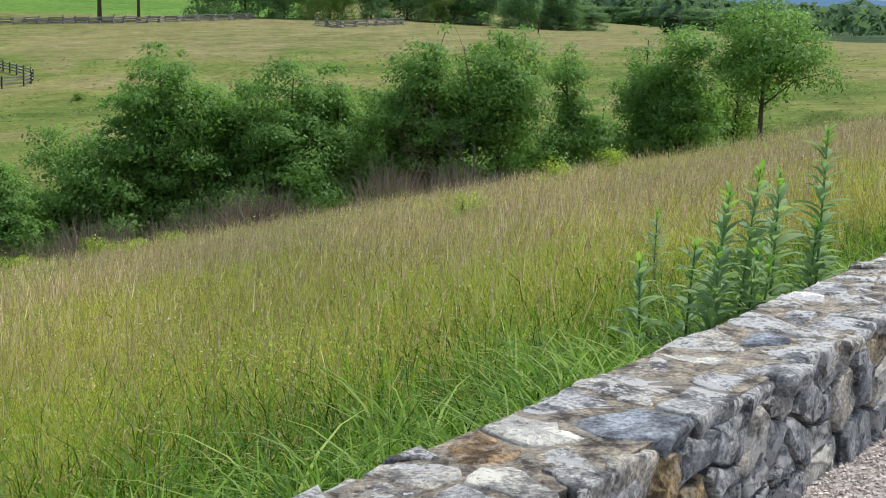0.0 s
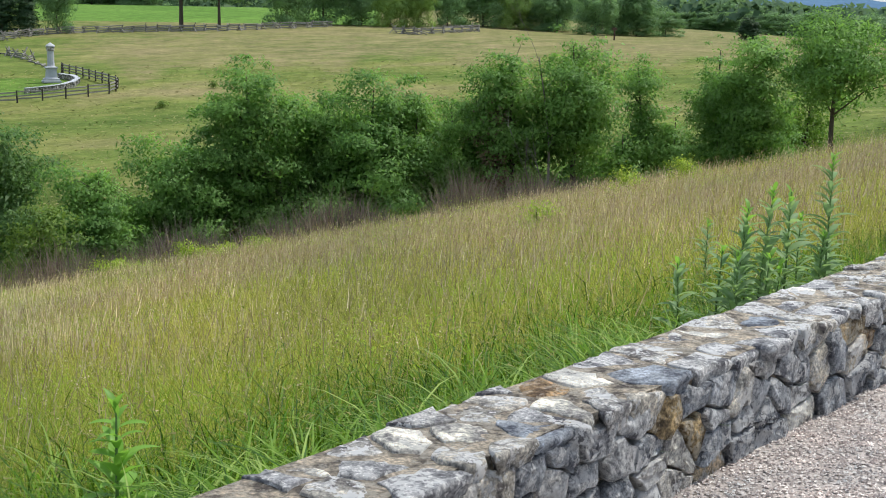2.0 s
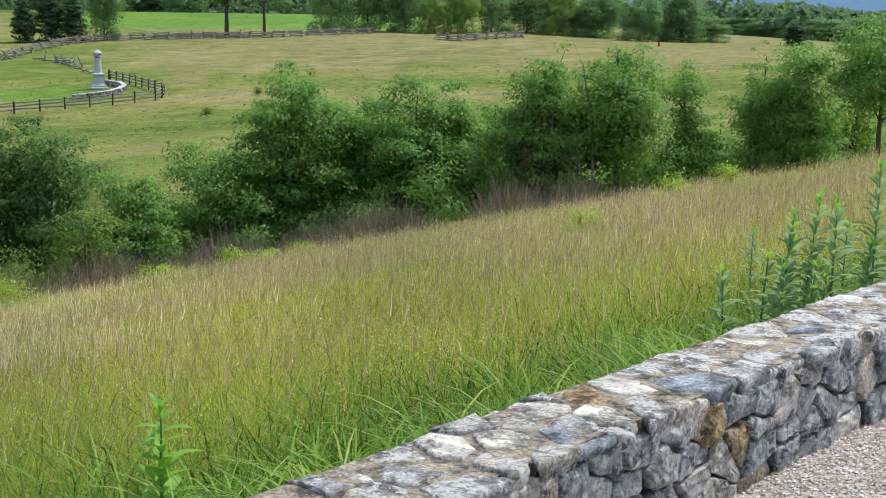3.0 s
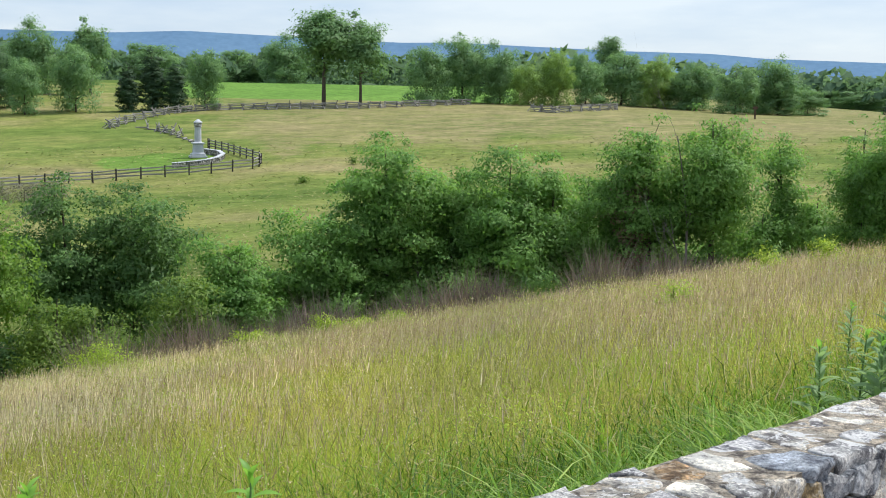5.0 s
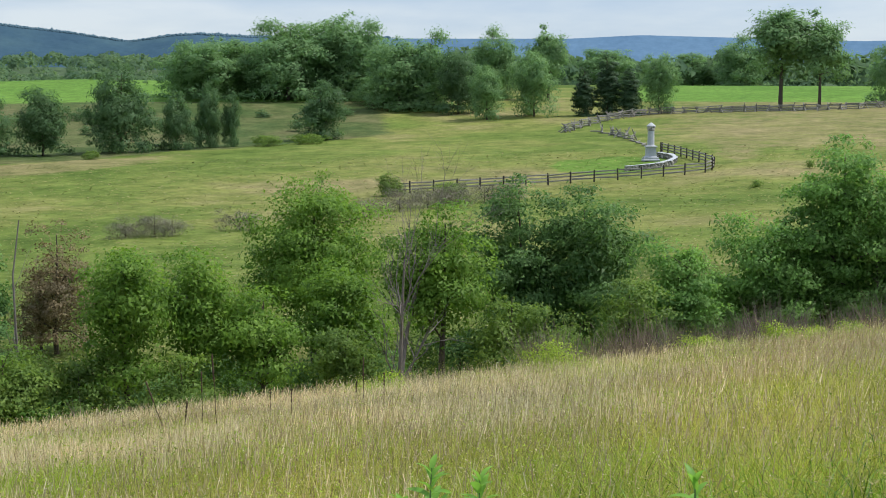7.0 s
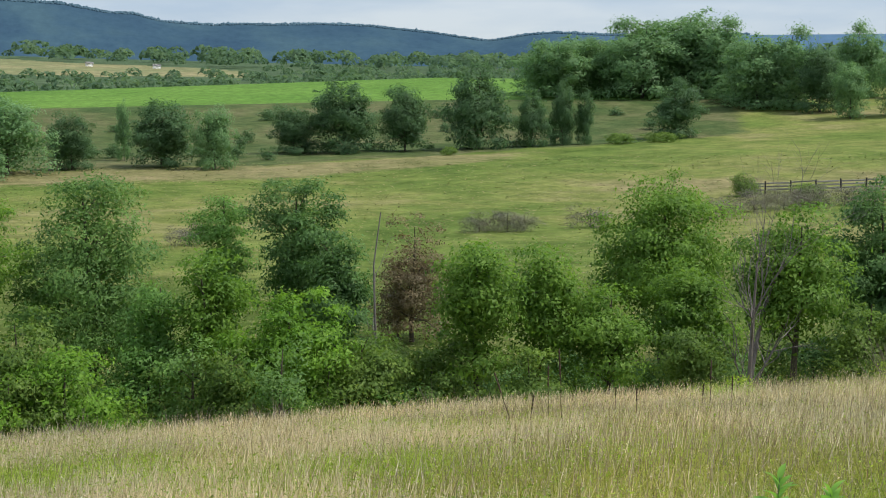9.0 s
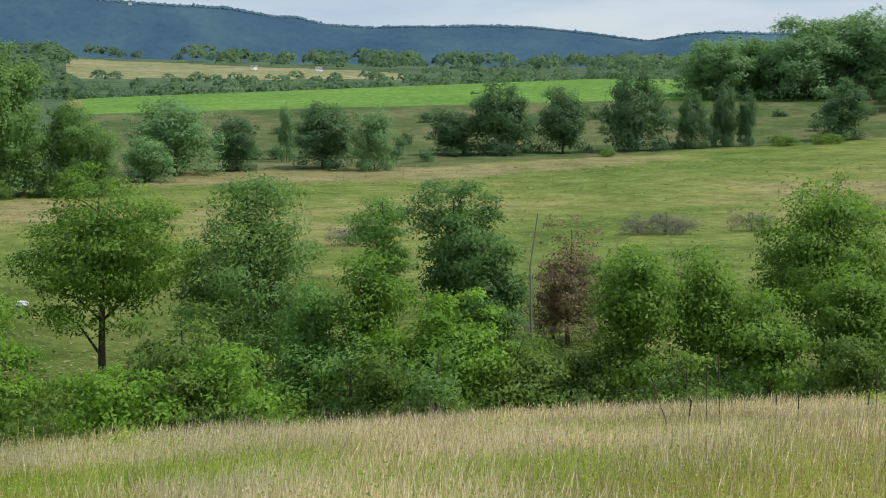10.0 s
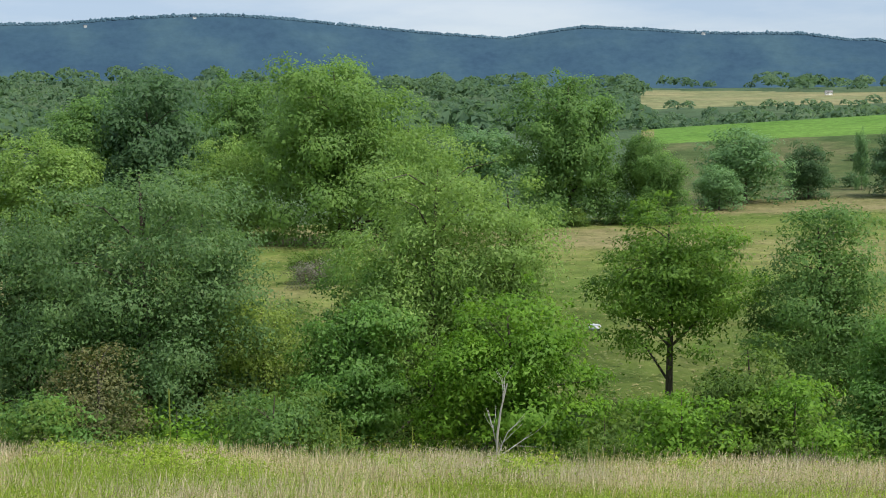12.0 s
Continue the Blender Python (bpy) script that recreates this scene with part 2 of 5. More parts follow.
# ---- the ground ----
# ground heights in polar coordinates round the overlook
BEARINGS = (-30, -20, 0, 20, 40, 60, 80, 100)
RISE = {  # slope angle from eye level down or up to the ground, by distance
    62: (-4.8, -5.5, -7.9, -9.4, -10.0, -10.2, -9.6, -9.0),
    90: (-3.2, -3.5, -5.2, -6.4, -7.2, -7.2, -6.6, -6.0),
    150: (-1.8, -1.9, -2.9, -4.0, -4.2, -4.3, -4.2, -4.2),
    185: (-1.3, -1.4, -1.9, -2.6, -3.0, -3.4, -3.5, -3.5),
    250: (-0.9, -0.9, -0.6, -1.2, -1.9, -2.0, -2.4, -2.4),
    320: (-0.8, -0.8, -0.1, 0.0, -0.1, -0.55, -1.4, -1.6),
    430: (-0.7, -0.7, 0.6, 0.7, 0.9, 0.15, -0.9, -1.2),
    700: (-0.6, -0.6, 0.3, 0.4, 0.4, -0.2, -0.3, -0.3),
    1200: (-0.3, -0.3, 0.5, 0.6, 0.9, 1.1, 1.2, 1.2),
    2000: (0.2, 0.2, 0.8, 1.0, 1.35, 1.7, 2.5, 2.7),
}
EYE = 1.65


def brow(az):
    return np.interp(az, (-30, -20, 0, 30, 60, 100), (52, 50, 42, 36, 32, 32))


def ground(x, y):
    x, y = np.asarray(x, float), np.asarray(y, float)
    r, az = np.hypot(x, y), np.degrees(np.arctan2(-x, y))
    slope = 0.175 * x - 0.110 * y                      # the meadow's plane, falling away from the wall
    rb = brow(az)
    near = slope + 0.35 * np.exp(-(r / 8) ** 2)
    edge = (0.175 * -np.sin(np.radians(az)) - 0.110 * np.cos(np.radians(az)))
    ring = [np.zeros_like(r), rb, rb + 7]
    high = [np.zeros_like(r), edge * rb, edge * (rb + 7) - 1.2]
    for d, row in RISE.items():
        ring.append(np.full_like(r, d))
        high.append(EYE + d * np.tan(np.radians(np.interp(az, BEARINGS, row))))
    z = near.copy()
    for k in range(1, len(ring) - 1):
        a, b = ring[k], ring[k + 1]
        f = np.clip((r - a) / (b - a), 0, 1)
        z = np.where((r >= a), high[k] + (high[k + 1] - high[k]) * f, z)
    return z


HILLTOP = ((-40, 0.9), (-18, 1.2), (-15.5, 1.62), (-13, 1.88), (-7.7, 2.05), (-5.4, 2.25), (-1.9, 2.33), (5.3, 2.62), (7.6, 2.58), (13.2, 2.80), (16.5, 2.92), (19.4, 2.78), (32.8,
           2.8), (34.9, 2.9), (36.1, 2.82), (37.8, 2.54), (40.2, 2.9), (41.7, 3.05), (42.8, 3.17), (44.6, 3.24), (46.9, 3.19), (48.1, 3.2), (49.3, 3.16), (51.3,
           3.26), (52.5, 3.58), (53.5, 3.61), (55.4, 3.95), (57.8, 4.05), (60, 4.17), (61.4, 4.33), (64.3, 4.55), (66.5, 4.28), (67.5, 4.15), (69.7, 4.34), (72,
           4.6), (74.4, 4.88), (76.8, 5.17), (79.1, 5.33), (81.4, 5.32), (83.7, 5.2), (85.9, 5.01), (88.1, 4.99), (95, 4.6), (110, 4.4))


def ridge(az):
    return np.interp(az, [a for a, _ in HILLTOP], [e for _, e in HILLTOP])


def terrain(x, y):
    """The whole land: meadow, ravine, far fields, and the hills beyond two kilometres."""
    r, az = np.hypot(x, y), np.degrees(np.arctan2(-x, y))
    z = ground(x, y)
    top = EYE + 3500 * np.tan(np.radians(ridge(az))) - 7
    foot = EYE + 2000 * np.tan(np.radians(np.interp(az, BEARINGS, RISE[2000])))
    f = np.clip((r - 2000) / 1500, 0, 1)
    z = np.where(r > 2000, foot + (top - foot) * f ** 1.25, z)
    return np.where(r > 3500, top - (r - 3500) * 0.12, z)


def build_ground():
    azs = np.concatenate([np.arange(-180, -36, 4.0), np.arange(-36, 106, 0.55), np.arange(106, 180, 4.0)])
    rs = np.concatenate([np.linspace(0.4, 8, 60)[:-1], np.geomspace(8, 4700, 230)])
    A, R = np.meshgrid(np.radians(azs), rs)
    X, Y = -R * np.sin(A), R * np.cos(A)
    Z = terrain(X, Y)
    near = slice(59, 180)
    lump = np.array([noise.noise((x * 0.13, y * 0.13, 0)) for x, y in zip(X[near].ravel(), Y[near].ravel())]).reshape(121, -1)
    Z[near] += lump * np.clip((R[near] - 8) * 0.015, 0, 0.22)
    lx, ly = WALL_DIR[1], -WALL_DIR[0]
    inside = (X * -lx + Y * -ly) < WALL_NEAR + WALL_WIDE * 0.5      # the visitors' side of the wall is level
    Z = np.where(inside & (R < 60), -0.03, Z)
    n, m = len(rs), len(azs)
    V = np.stack([X, Y, Z], -1).reshape(-1, 3)
    i, j = np.meshgrid(np.arange(n - 1), np.arange(m), indexing="ij")
    k = (j + 1) % m
    F = np.stack([i * m + j, (i + 1) * m + j, (i + 1) * m + k, i * m + k], -1).reshape(-1, 4)[:, ::-1]
    cap = np.arange(m)
    V = np.vstack([V, [[0, 0, -0.03]]])
    F3 = np.stack([cap, (cap + 1) % m, np.full(m, n * m)], -1)[:, ::-1]
    me = mesh_np("ground", V, [F, F3], MEADOW, True)
    for mat in (CROP, WOODFLOOR, STUBBLE, HAZYHILL, GRAVELBED):
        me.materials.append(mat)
    # zones of the turf, by distance and bearing
    r, a = R.ravel(), np.degrees(A).ravel()
    wob = 4 * np.sin(a * 0.9) + 3 * np.sin(a * 2.3 + 1)
    step = lambda v, w: np.clip(v / w + 0.5, 0, 1)
    pasture = 200 + 0.5 * wob + np.clip(46 - a, 0, 30) * 2.6
    edge = 26.5 + (r - 200) * 0.01
    zones = {"ravine": step(r - brow(a) - 5, 4), "far": step(r - 84 - wob, 16), "scrub": step(r - pasture, 6) * step(a - edge, 1.5) * step(330 - r, 4),
             "mown": step(1 - ((a - 17.6) / 2.6) ** 2 - ((r - 181) / 11) ** 2, 0.5),
             "ripe": np.maximum(np.maximum(step(13 - np.abs(r - pasture + 12 + 0.5 * wob), 14) * step(a - 36, 8) * 0.8, step(r - 190 - 3 * wob, 40) * step(18 - a, 12) * 0.58), step(14 - np.abs(r - 150), 16) * step(a - 62, 2) * 0.6)}
    for zone, w in zones.items():
        att = me.attributes.new(zone, "FLOAT", "POINT")
        att.data.foreach_set("value", np.append(w, 0).astype(np.float32))
    slope = np.stack([np.radians(a) * 3000, r / 6, 0 * r], 1)
    att = me.attributes.new("slope", "FLOAT_VECTOR", "POINT")
    att.data.foreach_set("vector", np.vstack([slope, [[0, 0, 0]]]).astype(np.float32).ravel())
    r, a = rs[i].ravel(), azs[j].ravel()
    wob = 4 * np.sin(a * 0.9) + 3 * np.sin(a * 2.3 + 1)
    mi = np.zeros(len(r), int)
    crop = (r > 318 + 0.3 * wob) & (r < 445)
    mi[crop & (a > 26) & (a < 61)] = 1
    mi[crop & (a > 2) & (a < 17.5)] = 1
    mi[r > 445] = 2
    mi[(r > 172) & (a > 61.5)] = 2
    mi[(r > 1080 + 3 * wob) & (r < 1380 + np.clip(a - 48, 0, 13) * 37 + 5 * wob) & (a > 47.4 + (r - 1180) * 0.003) & (a < 61.6)] = 3
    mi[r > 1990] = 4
    mi[inside[:-1].ravel() & (r < 60)] = 5
    mi = np.concatenate([mi, np.full(m, 5)])
    me.polygons.foreach_set("material_index", mi.astype(np.int32))
    return tagged(new("ground", me), "rolling meadow falling to a ravine, then fields and wooded hills", "ground", kind="structure")


# the wall runs past the overlook from the near side out to the meadow's upper edge
WALL_DIR = (0.622, 0.783)
WALL_NEAR, WALL_WIDE, WALL_HIGH = 2.20, 0.48, 0.40
build_ground()


def wall_point(s, d, z):
    """A place from metres along the wall, across it from the near face, and up."""
    nx, ny = -WALL_DIR[1], WALL_DIR[0]
    return (WALL_DIR[0] * s + nx * (WALL_NEAR + d), WALL_DIR[1] * s + ny * (WALL_NEAR + d), z)


# ---- trees ----
def tube(path, radii, sides=6):
    """Rings of a tapered limb along a path: vertices and faces."""
    P = [Vector(p) for p in path]
    V, F = [], []
    for k, p in enumerate(P):
        d = (P[min(k + 1, len(P) - 1)] - P[max(k - 1, 0)]).normalized()
        side = d.orthogonal().normalized()
        up = d.cross(side)
        for q in range(sides):
            t = 2 * math.pi * q / sides
            V.append(p + (side * math.cos(t) + up * math.sin(t)) * radii[k])
    for k in range(len(P) - 1):
        for q in range(sides):
            a, b = k * sides + q, k * sides + (q + 1) % sides
            F.append((a, b, b + sides, a + sides))
    return V, F


def tubes_mesh(name, limbs, mat, sides=6):
    V, F = [], []
    for path, radii in limbs:
        v, f = tube(path, radii, sides)
        F += [tuple(i + len(V) for i in q) for q in f]
        V += v
    return mesh_np(name, np.array([tuple(v) for v in V]), np.array(F), mat, True)


def leaves_mesh(name, centres, normals, size, mat, rng, aspect=0.6, tilt=0.44, stir=0.22):
    """Many leaf sprays, each a pointed blade of its own tilt, shaded softly by the way its clump faces."""
    n = len(centres)
    soft = normals + rng.normal(0, stir, (n, 3))
    soft /= np.linalg.norm(soft, axis=1)[:, None]
    nrm = normals * 0.9 + rng.normal(0, tilt, (n, 3))
    nrm *= np.sign((nrm * soft).sum(1))[:, None]
    nrm /= np.linalg.norm(nrm, axis=1)[:, None]
    t = rng.normal(0, 1, (n, 3))
    t[:, 2] -= 0.35
    u = t - (t * nrm).sum(1)[:, None] * nrm
    u /= np.linalg.norm(u, axis=1)[:, None]
    v = np.cross(nrm, u)
    s = (size * rng.uniform(0.55, 1.35, n))[:, None]
    V = np.empty((n, 3, 3))
    V[:, 0] = centres - u * s * 0.4 + v * s * 0.5 * aspect
    V[:, 1] = centres - u * s * 0.4 - v * s * 0.5 * aspect
    V[:, 2] = centres + u * s * 0.6
    return mesh_np(name, V.reshape(-1, 3), np.arange(n * 3).reshape(n, 3), mat, normals=np.repeat(soft, 3, axis=0))


# kind: leaf tint, height where the crown begins, crown shape, leaf sprays per square metre, their size, clump size
GREEN = leafy("oak_leaves", (0.098, 0.205, 0.058), (0.170, 0.325, 0.078), (0.31, 0.53, 0.165), 0.56, vary=0.5)
DEEP = leafy("deep_oak_leaves", (0.060, 0.130, 0.045), (0.108, 0.212, 0.062), (0.21, 0.36, 0.125), 0.5, vary=0.55)
LIGHT = leafy("ash_leaves", (0.083, 0.166, 0.027), (0.150, 0.277, 0.042), (0.27, 0.42, 0.076), 0.52, vary=0.5)
BRIGHT = leafy("sumac_leaves", (0.091, 0.18, 0.021), (0.169, 0.328, 0.038), (0.273, 0.447, 0.068), 0.5, vary=0.5)
OLIVE = leafy("olive_leaves", (0.135, 0.235, 0.062), (0.232, 0.365, 0.092), (0.38, 0.51, 0.165), 0.5, vary=0.45)
WILLOW = leafy("willow_leaves", (0.082, 0.156, 0.062), (0.144, 0.254, 0.091), (0.257, 0.367, 0.155), 0.5, vary=0.45)
YELLOW = leafy("yellowing_leaves", (0.149, 0.223, 0.052), (0.273, 0.371, 0.085), (0.445, 0.52, 0.138), 0.5, vary=0.4)
RUST = leafy("rusty_leaves", (0.10, 0.115, 0.05), (0.17, 0.175, 0.07), (0.25, 0.24, 0.10), 0.38, vary=0.5)
# far-tree green, made paler and bluer with haze in the colour
HAZEGREEN = leafy("hazy_field_leaves", (0.105, 0.207, 0.091), (0.173, 0.307, 0.132), (0.262, 0.421, 0.183), 0.5, vary=0.3)
BROWN = leafy("dead_brown_leaves", (0.11, 0.082, 0.042), (0.19, 0.145, 0.082), (0.28, 0.22, 0.13), 0.3, vary=0.45)
ELM = leafy("elm_leaves", (0.104, 0.198, 0.05), (0.184, 0.314, 0.077), (0.289, 0.428, 0.121), 0.5, vary=0.3)
FIELDDARK = leafy("dark_field_leaves", (0.055, 0.116, 0.056), (0.093, 0.178, 0.076), (0.14, 0.244, 0.104), 0.5, vary=0.3)
WOODGREEN = leafy("woodland_leaves", (0.080, 0.164, 0.050), (0.143, 0.264, 0.070), (0.245, 0.39, 0.110), 0.5, vary=0.4)
CEDAR = leafy("cedar_needles", (0.024, 0.055, 0.026), (0.045, 0.095, 0.042), (0.07, 0.135, 0.06), 0.3, vary=0.45)
SHRUB = leafy("shrub_leaves", (0.081, 0.148, 0.033), (0.147, 0.242, 0.048), (0.26, 0.359, 0.085), 0.5, vary=0.45)
GREY = leafy("grey_twig_mass", (0.12, 0.112, 0.085), (0.175, 0.165, 0.125), (0.235, 0.22, 0.17), 0.1, vary=0.45)

KINDS = {
    "oak": (GREEN, 0.05, 0.85, 310, 0.20, 0.70, "dense dark green oak sapling with a low crown", "oak tree"),
    "deep": (DEEP, 0.08, 0.9, 290, 0.20, 0.70, "dark blue-green oak with a dense rounded crown", "oak tree"),
    "thin": (GREEN, 0.10, 0.7, 227, 0.18, 0.54, "slender green young tree in the hedgerow", "tree"),
    "twiggy": (GREEN, 0.14, 1.0, 215, 0.20, 0.72, "tall fresh green tree with a broad layered crown", "tree"),
    "clean": (LIGHT, 0.32, 0.8, 225, 0.20, 0.74, "fresh green young tree with a bare lower trunk", "tree"),
    "stem": (GREEN, 0.36, 1.0, 260, 0.20, 0.70, "green young tree on a tall bare trunk", "tree"),
    "light": (LIGHT, 0.12, 0.9, 227, 0.20, 0.77, "broad fresh green tree with layered foliage", "tree"),
    "clean2": (LIGHT, 0.28, 1.0, 200, 0.20, 0.74, "spreading green walnut with an open leaning crown", "walnut tree"),
    "sparse": (WOODGREEN, 0.05, 0.85, 230, 0.18, 0.70, "tall dark green tree with ragged crown", "tree"),
    "bright": (BRIGHT, 0.0, 1.0, 280, 0.21, 0.58, "bright green sumac thicket on the ravine edge", "shrub"),
    "bright2": (BRIGHT, 0.05, 0.85, 210, 0.21, 0.70, "bright green rounded young tree", "tree"),
    "bush": (SHRUB, 0.0, 1.0, 262, 0.18, 0.51, "low green leafy shrub at the meadow edge", "shrub"),
    "olive": (OLIVE, 0.06, 0.95, 190, 0.17, 0.96, "tall silvery olive-green tree with sparse top", "tree"),
    "willow": (WILLOW, 0.04, 1.0, 190, 0.18, 0.96, "broad grey-green willow with fine drooping leaves", "willow tree"),
    "yellow": (YELLOW, 0.15, 0.9, 152, 0.16, 0.58, "yellowing small tree with thin leaves", "tree"),
    "rust": (RUST, 0.0, 1.0, 210, 0.15, 0.51, "rust-tinged thorny shrub beside the willow", "shrub"),
    "grey": (GREY, 0.0, 1.0, 210, 0.11, 0.51, "grey-brown leafless thicket in the far meadow", "thicket"),
    "forb": (None, 0.0, 1.0, 560, 0.10, 0.38, "low spreading clump of yellow-green leafy weeds", "weed clump"),
    "brown": (BROWN, 0.10, 0.75, 170, 0.16, 0.51, "small tree with dead brown leaves", "dead tree"),
}


def crown_points(rng, height, width, begin, full, count, clump):
    """Leaf places and outward directions: several rounded masses, each hung with flat leafy boughs, and stray sprays at the rim."""
    span, low = height * (1 - begin), height * begin
    half = max(0.5 * width - 0.45 * clump, 0.25 * width)
    slim = full < 0.8
    masses = [(0.0, 0.0, low + 0.06 * span, height - 0.3 * clump, half * (0.78 if slim else 0.74))]
    for k in range(3 if slim else 4 + (width > 5)):
        t, o = 2.4 * k + rng.uniform(-0.5, 0.5) + width, half * (rng.uniform(0.15, 0.35) if slim else rng.uniform(0.30, 0.58))
        top = low + span * (rng.uniform(0.55, 0.9) if slim else rng.uniform(0.62, 0.97))
        masses.append((o * math.cos(t), o * math.sin(t), low + span * rng.uniform(0, 0.16), top, half - 0.8 * o))
    masses.append((0.0, 0.0, low - 0.12 * span, low + span * 0.60, half * 0.98))
    if begin < 0.12:                          # leafy to the ground
        masses.append((0.0, 0.0, -0.35 * span, 0.42 * span, half * 1.02))
    M = np.array(masses)
    R = np.stack([M[:, 4], M[:, 4], (M[:, 3] - M[:, 2]) / 2], 1)
    mid = np.stack([M[:, 0], M[:, 1], (M[:, 3] + M[:, 2]) / 2], 1)
    nb = max(16, int(3.4 * width * span / (1.5 * clump) ** 2))
    own = rng.choice(len(M), nb, p=(R[:, 0] * R[:, 2]) / (R[:, 0] * R[:, 2]).sum())
    d = rng.normal(0, 1, (nb, 3))
    d /= np.linalg.norm(d, axis=1)[:, None]
    d[:, 2] = np.where(d[:, 2] < -0.6, -d[:, 2], d[:, 2])
    stray = rng.uniform(0, 1, nb) < 0.22
    deep = np.where(stray, rng.uniform(0.94, 1.08, nb), rng.uniform(0.55, 1.0, nb))
    C = mid[own] + d * R[own] * deep[:, None]
    C[:, 2] = np.clip(C[:, 2], low * 0.85 + 0.3 * clump * rng.uniform(0.3, 1, nb), height - 0.25 * clump)
    size = clump * np.where(stray, rng.uniform(0.35, 0.65, nb), rng.uniform(0.7, 1.35, nb))
    pick = rng.choice(nb, count, p=size ** 2 / (size ** 2).sum())
    e = rng.normal(0, 1, (count, 3)) + 0.5 * d[pick] + np.array([0, 0, 0.35])
    e /= np.linalg.norm(e, axis=1)[:, None]
    off = e * (size[pick] * np.abs(rng.normal(0.78, 0.26, count)))[:, None] * np.array([1.1, 1.1, 0.54 if clump < 1.2 else 0.78])
    pts = C[pick] + off
    pts[:, 2] = np.maximum(pts[:, 2], 0.05)
    out = 0.9 * e + 0.5 * d[pick] + np.array([0, 0, 0.40])
    out /= np.linalg.norm(out, axis=1)[:, None]
    # darker depth: broad sprays inside the masses
    ni = count // 4
    own = rng.choice(len(M), ni, p=(R[:, 0] * R[:, 2]) / (R[:, 0] * R[:, 2]).sum())
    d = rng.normal(0, 1, (ni, 3))
    d /= np.linalg.norm(d, axis=1)[:, None]
    inner = mid[own] + d * R[own] * (rng.uniform(0.15, 0.72, ni) ** 0.7)[:, None]
    ok = inner[:, 2] > max(0.05, low * 0.9)
    pts, out = np.concatenate([pts, inner[ok]]), np.concatenate([out, d[ok] * 0.8 + np.array([0, 0, 0.3])])
    out /= np.linalg.norm(out, axis=1)[:, None]
    broad = np.concatenate([np.ones(count), np.full(int(ok.sum()), 1.3)])
    return pts, out, C, broad


def grow(name, rng, height, width, kind, budget=1.0):
    leaf, begin, full, dens, size, clump, label, cat = KINDS[kind]
    tree = tagged(new(name), label, cat)
    fine = 0.66 if size < 0.3 else 0.85
    count = int(dens * width * height * (1 - begin) * (2.5 if size < 0.3 else 2.1) * budget)
    pts, out, C, broad = crown_points(rng, height, width, begin, full, count, clump)
    lean = rng.normal(0, 0.03, 2) * height
    limbs = []
    r0 = 0.017 * height + 0.02
    zs = np.linspace(-0.3, height * 0.86, 7)
    axis = [Vector((lean[0] * (z / height) ** 2 + 0.05 * math.sin(z * 1.3), lean[1] * (z / height) ** 2, z)) for z in zs]
    limbs.append((axis, [r0 * (1 - 0.85 * k / 6) for k in range(7)]))
    order = rng.permutation(len(C))[: 16 if height > 4 else 8]
    for c in order:
        tip = Vector(C[c])
        z0 = max(0.12 * height, min(tip.z - 0.28 * math.hypot(tip.x, tip.y) - 0.3, 0.8 * height))
        k = min(5, max(0, int((z0 + 0.3) / (height * 0.86 + 0.3) * 6)))
        root = axis[k].lerp(axis[k + 1], 0.5)
        mid = root.lerp(tip, 0.5) + Vector((0, 0, 0.12 * (tip - root).length))
        rr = r0 * (0.42 - 0.05 * k)
        limbs.append(([root, mid, tip], [rr, rr * 0.6, rr * 0.15]))
    part("trunk", tubes_mesh("trunk", limbs, BARK, 6), tree)
    part("crown", leaves_mesh("crown", pts, out, size * fine * broad, leaf, rng, 0.6, *((0.44, 0.22) if size < 0.3 else (0.30, 0.12))), tree)
    return tree


def far_kind(leaf, begin, full, dens, size, clump, label, cat="tree"):
    return (leaf, begin, full, dens, size, clump, label, cat)


KINDS["far_near"] = far_kind(ELM, 0.03, 0.95, 96, 0.31, 1.3, "tall spreading yellow-green elm beyond the hedgerow")
KINDS["far_lime"] = far_kind(OLIVE, 0.03, 0.95, 80, 0.32, 1.2, "spreading fresh yellow-green tree at the wood edge")
KINDS["far_wood"] = far_kind(WOODGREEN, 0.05, 0.95, 100, 0.31, 1.2, "tall green woodland tree beyond the hedgerow")
KINDS["far_big"] = far_kind(HAZEGREEN, 0.04, 0.95, 30, 0.52, 1.6, "large green tree at the edge of the far fields")
KINDS["far_round"] = far_kind(HAZEGREEN, 0.08, 0.95, 50, 0.38, 1.2, "rounded green tree standing in the far pasture")
KINDS["far_dark"] = far_kind(FIELDDARK, 0.07, 0.95, 56, 0.38, 1.2, "dark green field tree beyond the meadow")
KINDS["far_tall"] = far_kind(HAZEGREEN, 0.30, 0.95, 26, 0.60, 1.8, "tall green tree with a bare trunk behind the rail fence", "tree")
KINDS["far_scrub"] = far_kind(FIELDDARK, 0.0, 0.95, 26, 0.34, 0.8, "low rounded bush in the rough pasture", "bush")
KINDS["far_cedar"] = far_kind(CEDAR, 0.0, 0.6, 100, 0.33, 0.5, "dark columnar red cedar", "cedar tree")


def plant_rows(rows, seed, budget=1.0):
    """Hedgerow trees: kind, bearing, distance, height, crown width."""
    for k, (kind, az, r, high, wide) in enumerate(rows):
        rng = np.random.default_rng(seed + k)
        x, y = place(az, r)
        cat = KINDS[kind][7].replace(" ", "_")
        high *= 1.05
        t = grow(cat, rng, high, wide * 1.3, kind, budget=budget)
        t.matrix_basis = pose(x, y, float(ground(x, y)), 0, 0, rng.uniform(0, 360))


PROTO = {}


